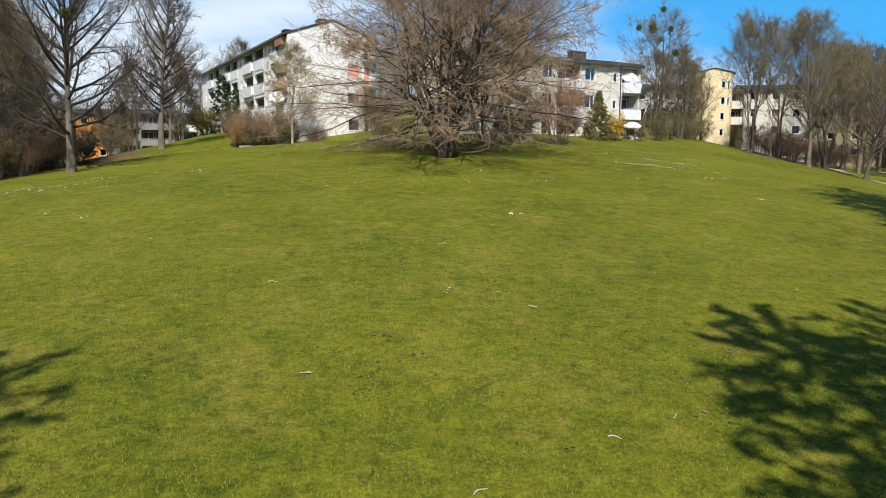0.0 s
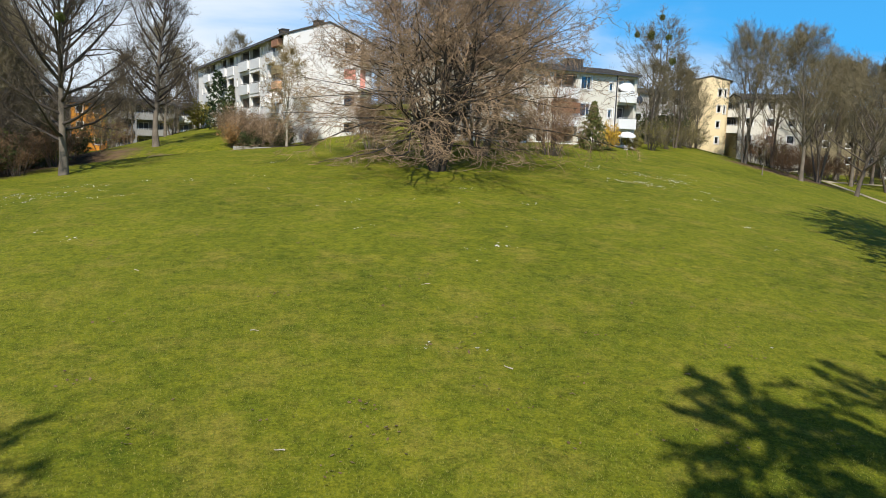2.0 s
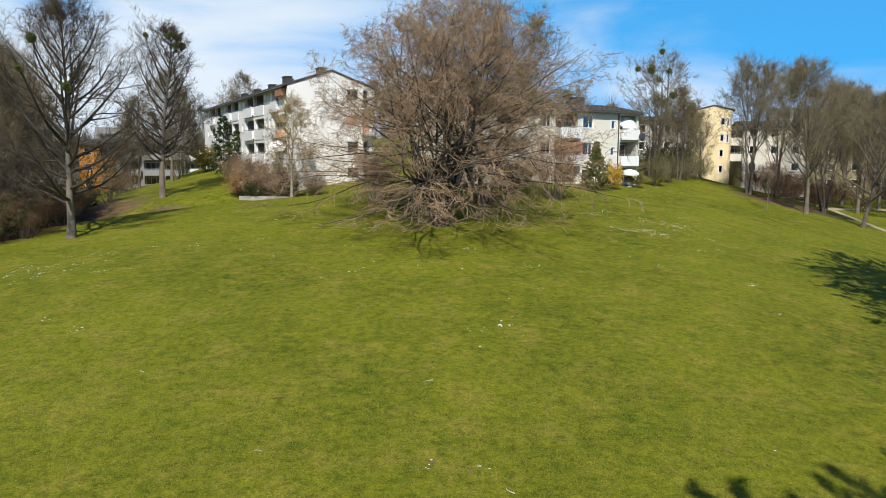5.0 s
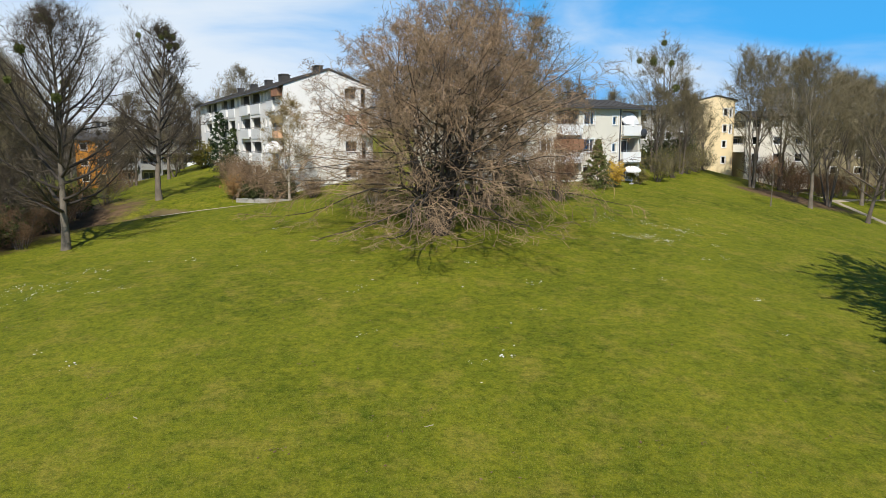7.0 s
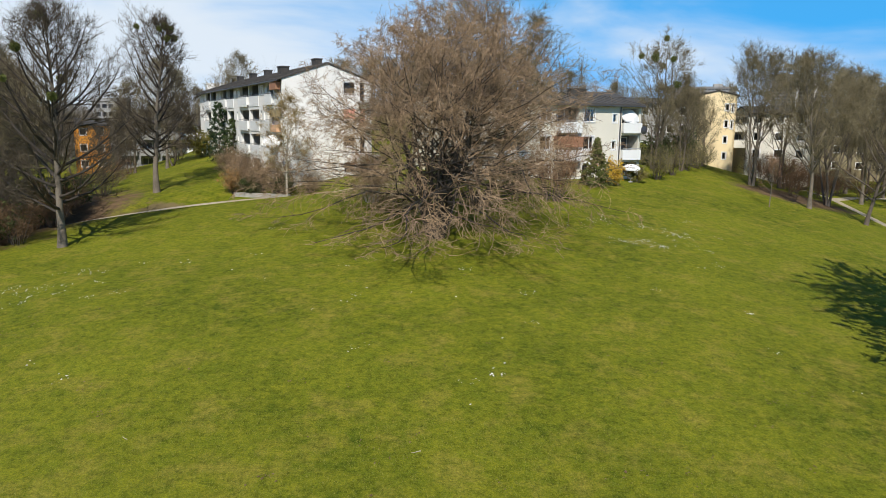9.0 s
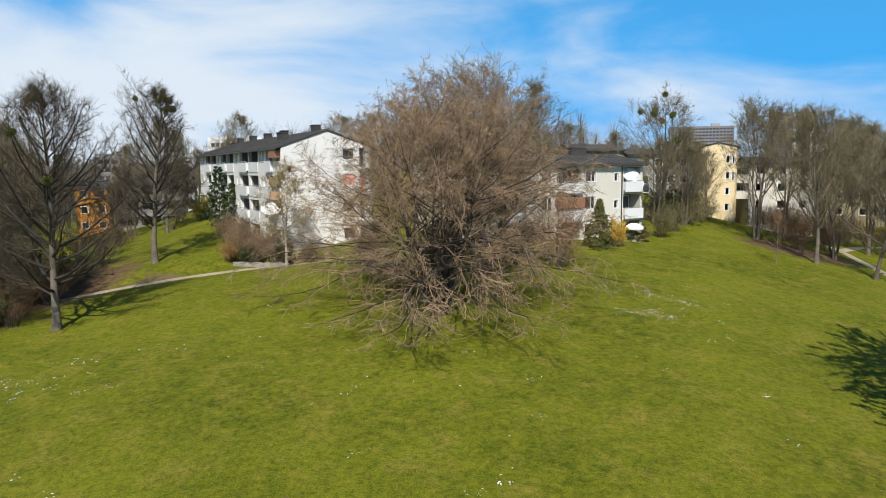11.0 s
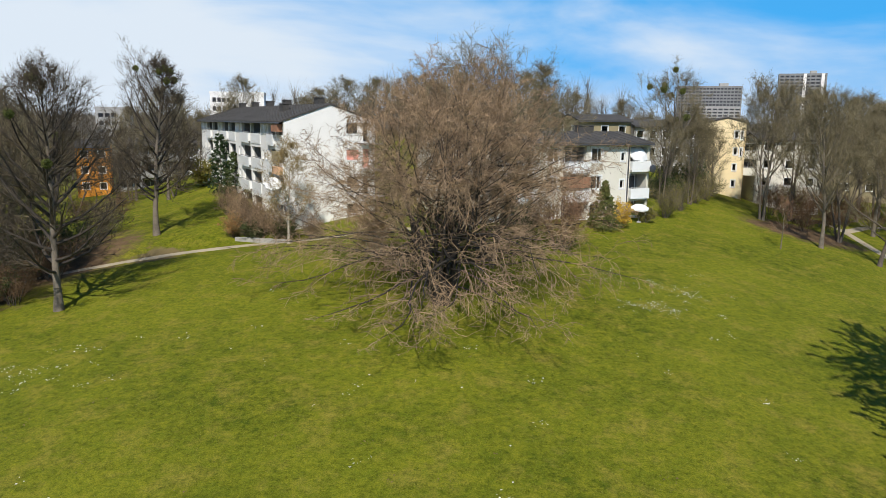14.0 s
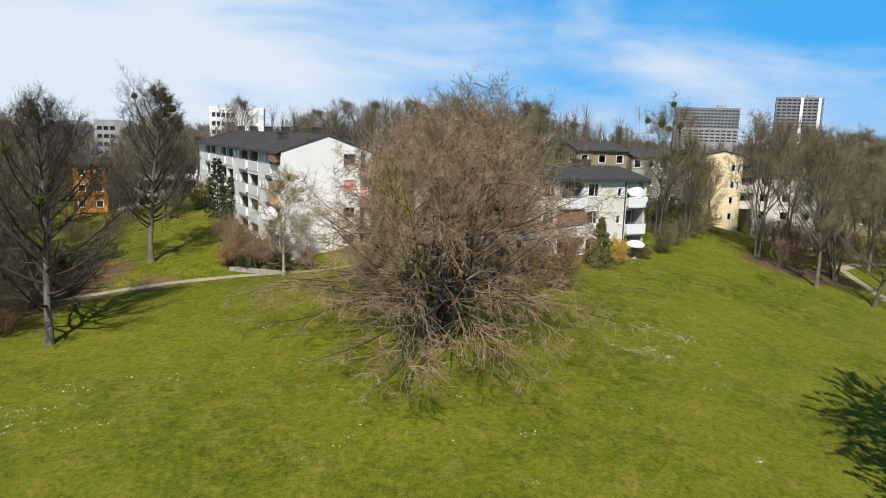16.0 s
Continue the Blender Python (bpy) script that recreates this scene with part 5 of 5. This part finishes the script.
low_wall.matrix_world = Matrix.Translation((-18.3, 66.9, ground_z(-16, 66.4))) @ pose(0, 0, 0, 0, 0, -12)
tagged(low_wall, "low pale concrete garden wall under a hedge", "wall")


# ---- meadow details ----
rng = np.random.default_rng(11)


def blades(n, x0, x1, y0, y1, h, power=1.0):
    x = x0 + (x1 - x0) * rng.random(n)
    y = y0 + (y1 - y0) * rng.random(n) ** power
    root = np.stack([x, y, height(x, y) - 0.005], -1)
    az = rng.random(n) * 6.283
    side = np.stack([np.cos(az), np.sin(az), np.zeros(n)], -1) * (0.006 + 0.005 * rng.random((n, 1)))
    L = h * (0.4 + 0.9 * rng.random((n, 1)))
    lean = np.stack([rng.normal(size=n) * 0.6, rng.normal(size=n) * 0.6, np.ones(n)], -1)
    v = np.stack([root - side, root + side, root + unit(lean) * L], 1).reshape(-1, 3)
    return v, np.arange(n * 3).reshape(-1, 3)


v1, f1 = blades(150000, -11, 13, 5.5, 24, 0.055, 1.5)
v2, f2 = blades(60000, -22, 24, 16, 44, 0.07, 1.0)
grass = new("grass", fast_mesh("grass", np.concatenate([v1, v2]), np.concatenate([f1, f2 + len(v1)]), M_BLADE, False))
tagged(grass, "short green and straw-coloured grass blades", "grass", kind="stuff")


def flecks(name, spots, size, mat, label, category):
    """Small scraps lying in the grass: spots (x, y, spread, count)."""
    rows = []
    for x, y, s, n in spots:
        knots = rng.normal(size=(max(1, n // 7), 2)) * (s, s * 0.7)
        rows.append(np.array([x, y]) + knots[rng.integers(0, len(knots), n)] + rng.normal(size=(n, 2)) * min(0.22, s))
    c = np.concatenate(rows)
    n = len(c)
    z = height(c[:, 0], c[:, 1]) + 0.03
    az = rng.random(n) * 6.283
    s = size * (0.5 + rng.random(n))[:, None]
    a = np.stack([np.cos(az), np.sin(az), rng.normal(size=n) * 0.25], -1) * s
    b = np.stack([-np.sin(az), np.cos(az), rng.normal(size=n) * 0.25], -1) * s * 0.6
    o = np.stack([c[:, 0], c[:, 1], z], -1)
    v = np.stack([o - a, o + b, o + a, o - b], 1).reshape(-1, 3)
    return tagged(new(name, fast_mesh(name, v, np.arange(n * 4).reshape(-1, 4), mat, False)), label, category, kind="stuff")


flecks("daisies", [(15.2, 50.0, 1.5, 260), (17.7, 53.9, 1.4, 220), (13.5, 55.0, 1.5, 90), (-22.4, 38.5, 1.8, 190), (-19.5, 41.0, 1.6, 40), (-20.0, 36.0, 2.0, 40), (21.0, 58.0, 1.8, 30), (18.0, 45.0, 2.0, 20), (-10.9, 50.3, 0.25, 8),
                   (17.5, 37.0, 0.3, 9), (0, 35, 11, 70), (-10, 40, 7, 40), (10, 40, 7, 40), (2, 18, 7, 14)], 0.042, M_PETAL, "white daisies scattered in the grass", "flowers")
flecks("dead_leaves", [(2, 16, 8, 420), (0, 30, 12, 420), (41, 82, 5, 900), (-32, 60, 5, 600)], 0.04, M_DEAD, "small brown dead leaves in the grass", "leaves")


def pale_stick(x, y, rz, L, bend):
    """A short bleached stick, thicker at one end."""
    k = np.linspace(0, 1, 6)
    p = np.stack([(k - 0.5) * L, bend * L * np.sin(k * 3.1), 0.02 + 0.01 * np.sin(k * 5)], -1)[None]
    ob = new("stick", fast_mesh("stick", *tubes(p, (0.014 * (1.1 - 0.7 * k))[None], 6), M_PALEWOOD))
    ob.matrix_world = at_ground(x, y, rz)
    return tagged(ob, "short pale bleached stick lying in the grass", "stick", "sticks in the grass")


def paper_scrap(x, y, rz, s):
    """A crumpled white scrap."""
    bm = bmesh.new()
    bmesh.ops.create_grid(bm, x_segments=4, y_segments=3, size=s)
    for q in bm.verts:
        q.co.z = 0.03 + 0.35 * s * noise.noise((q.co.x * 9 + x, q.co.y * 9 + y, 1.7))
        q.co.y *= 0.6
    ob = part("paper_scrap", bm, M_TRIM)
    ob.matrix_world = at_ground(x, y, rz)
    return tagged(ob, "crumpled white paper scrap in the grass", "paper", "paper scraps in the grass")


for i, (x, y, s) in enumerate(((2.1, 16.6, 0.09), (2.35, 16.5, 0.06), (10.2, 18.3, 0.07), (17.5, 37.0, 0.14), (-10.9, 50.4, 0.16), (4.0, 28.6, 0.09), (-2.6, 37.4, 0.11), (2.1, 36.3, 0.09), (4.1, 31.2, 0.1), (-19.8, 41.3, 0.12), (-10.7, 40.7, 0.1), (2.5, 25.0, 0.08))):
    paper_scrap(x, y, i * 53, s * 0.55)
for i, (x, y, L, b) in enumerate(((-3.5, 17.1, 0.22, 0.1), (-4.8, 34.2, 0.4, 0.15), (-8.7, 22.4, 0.35, 0.1), (0.7, 21.8, 0.3, 0.12), (-0.25, 36.8, 0.45, 0.1), (3.2, 9.4, 0.2, 0.2), (1.2, 7.9, 0.24, 0.1), (2.8, 15.6, 0.4, 0.25), (-1.6, 11.4, 0.2, 0.1), (4.3, 10.2, 0.16, 0.15))):
    pale_stick(x, y, i * 67, L, b)
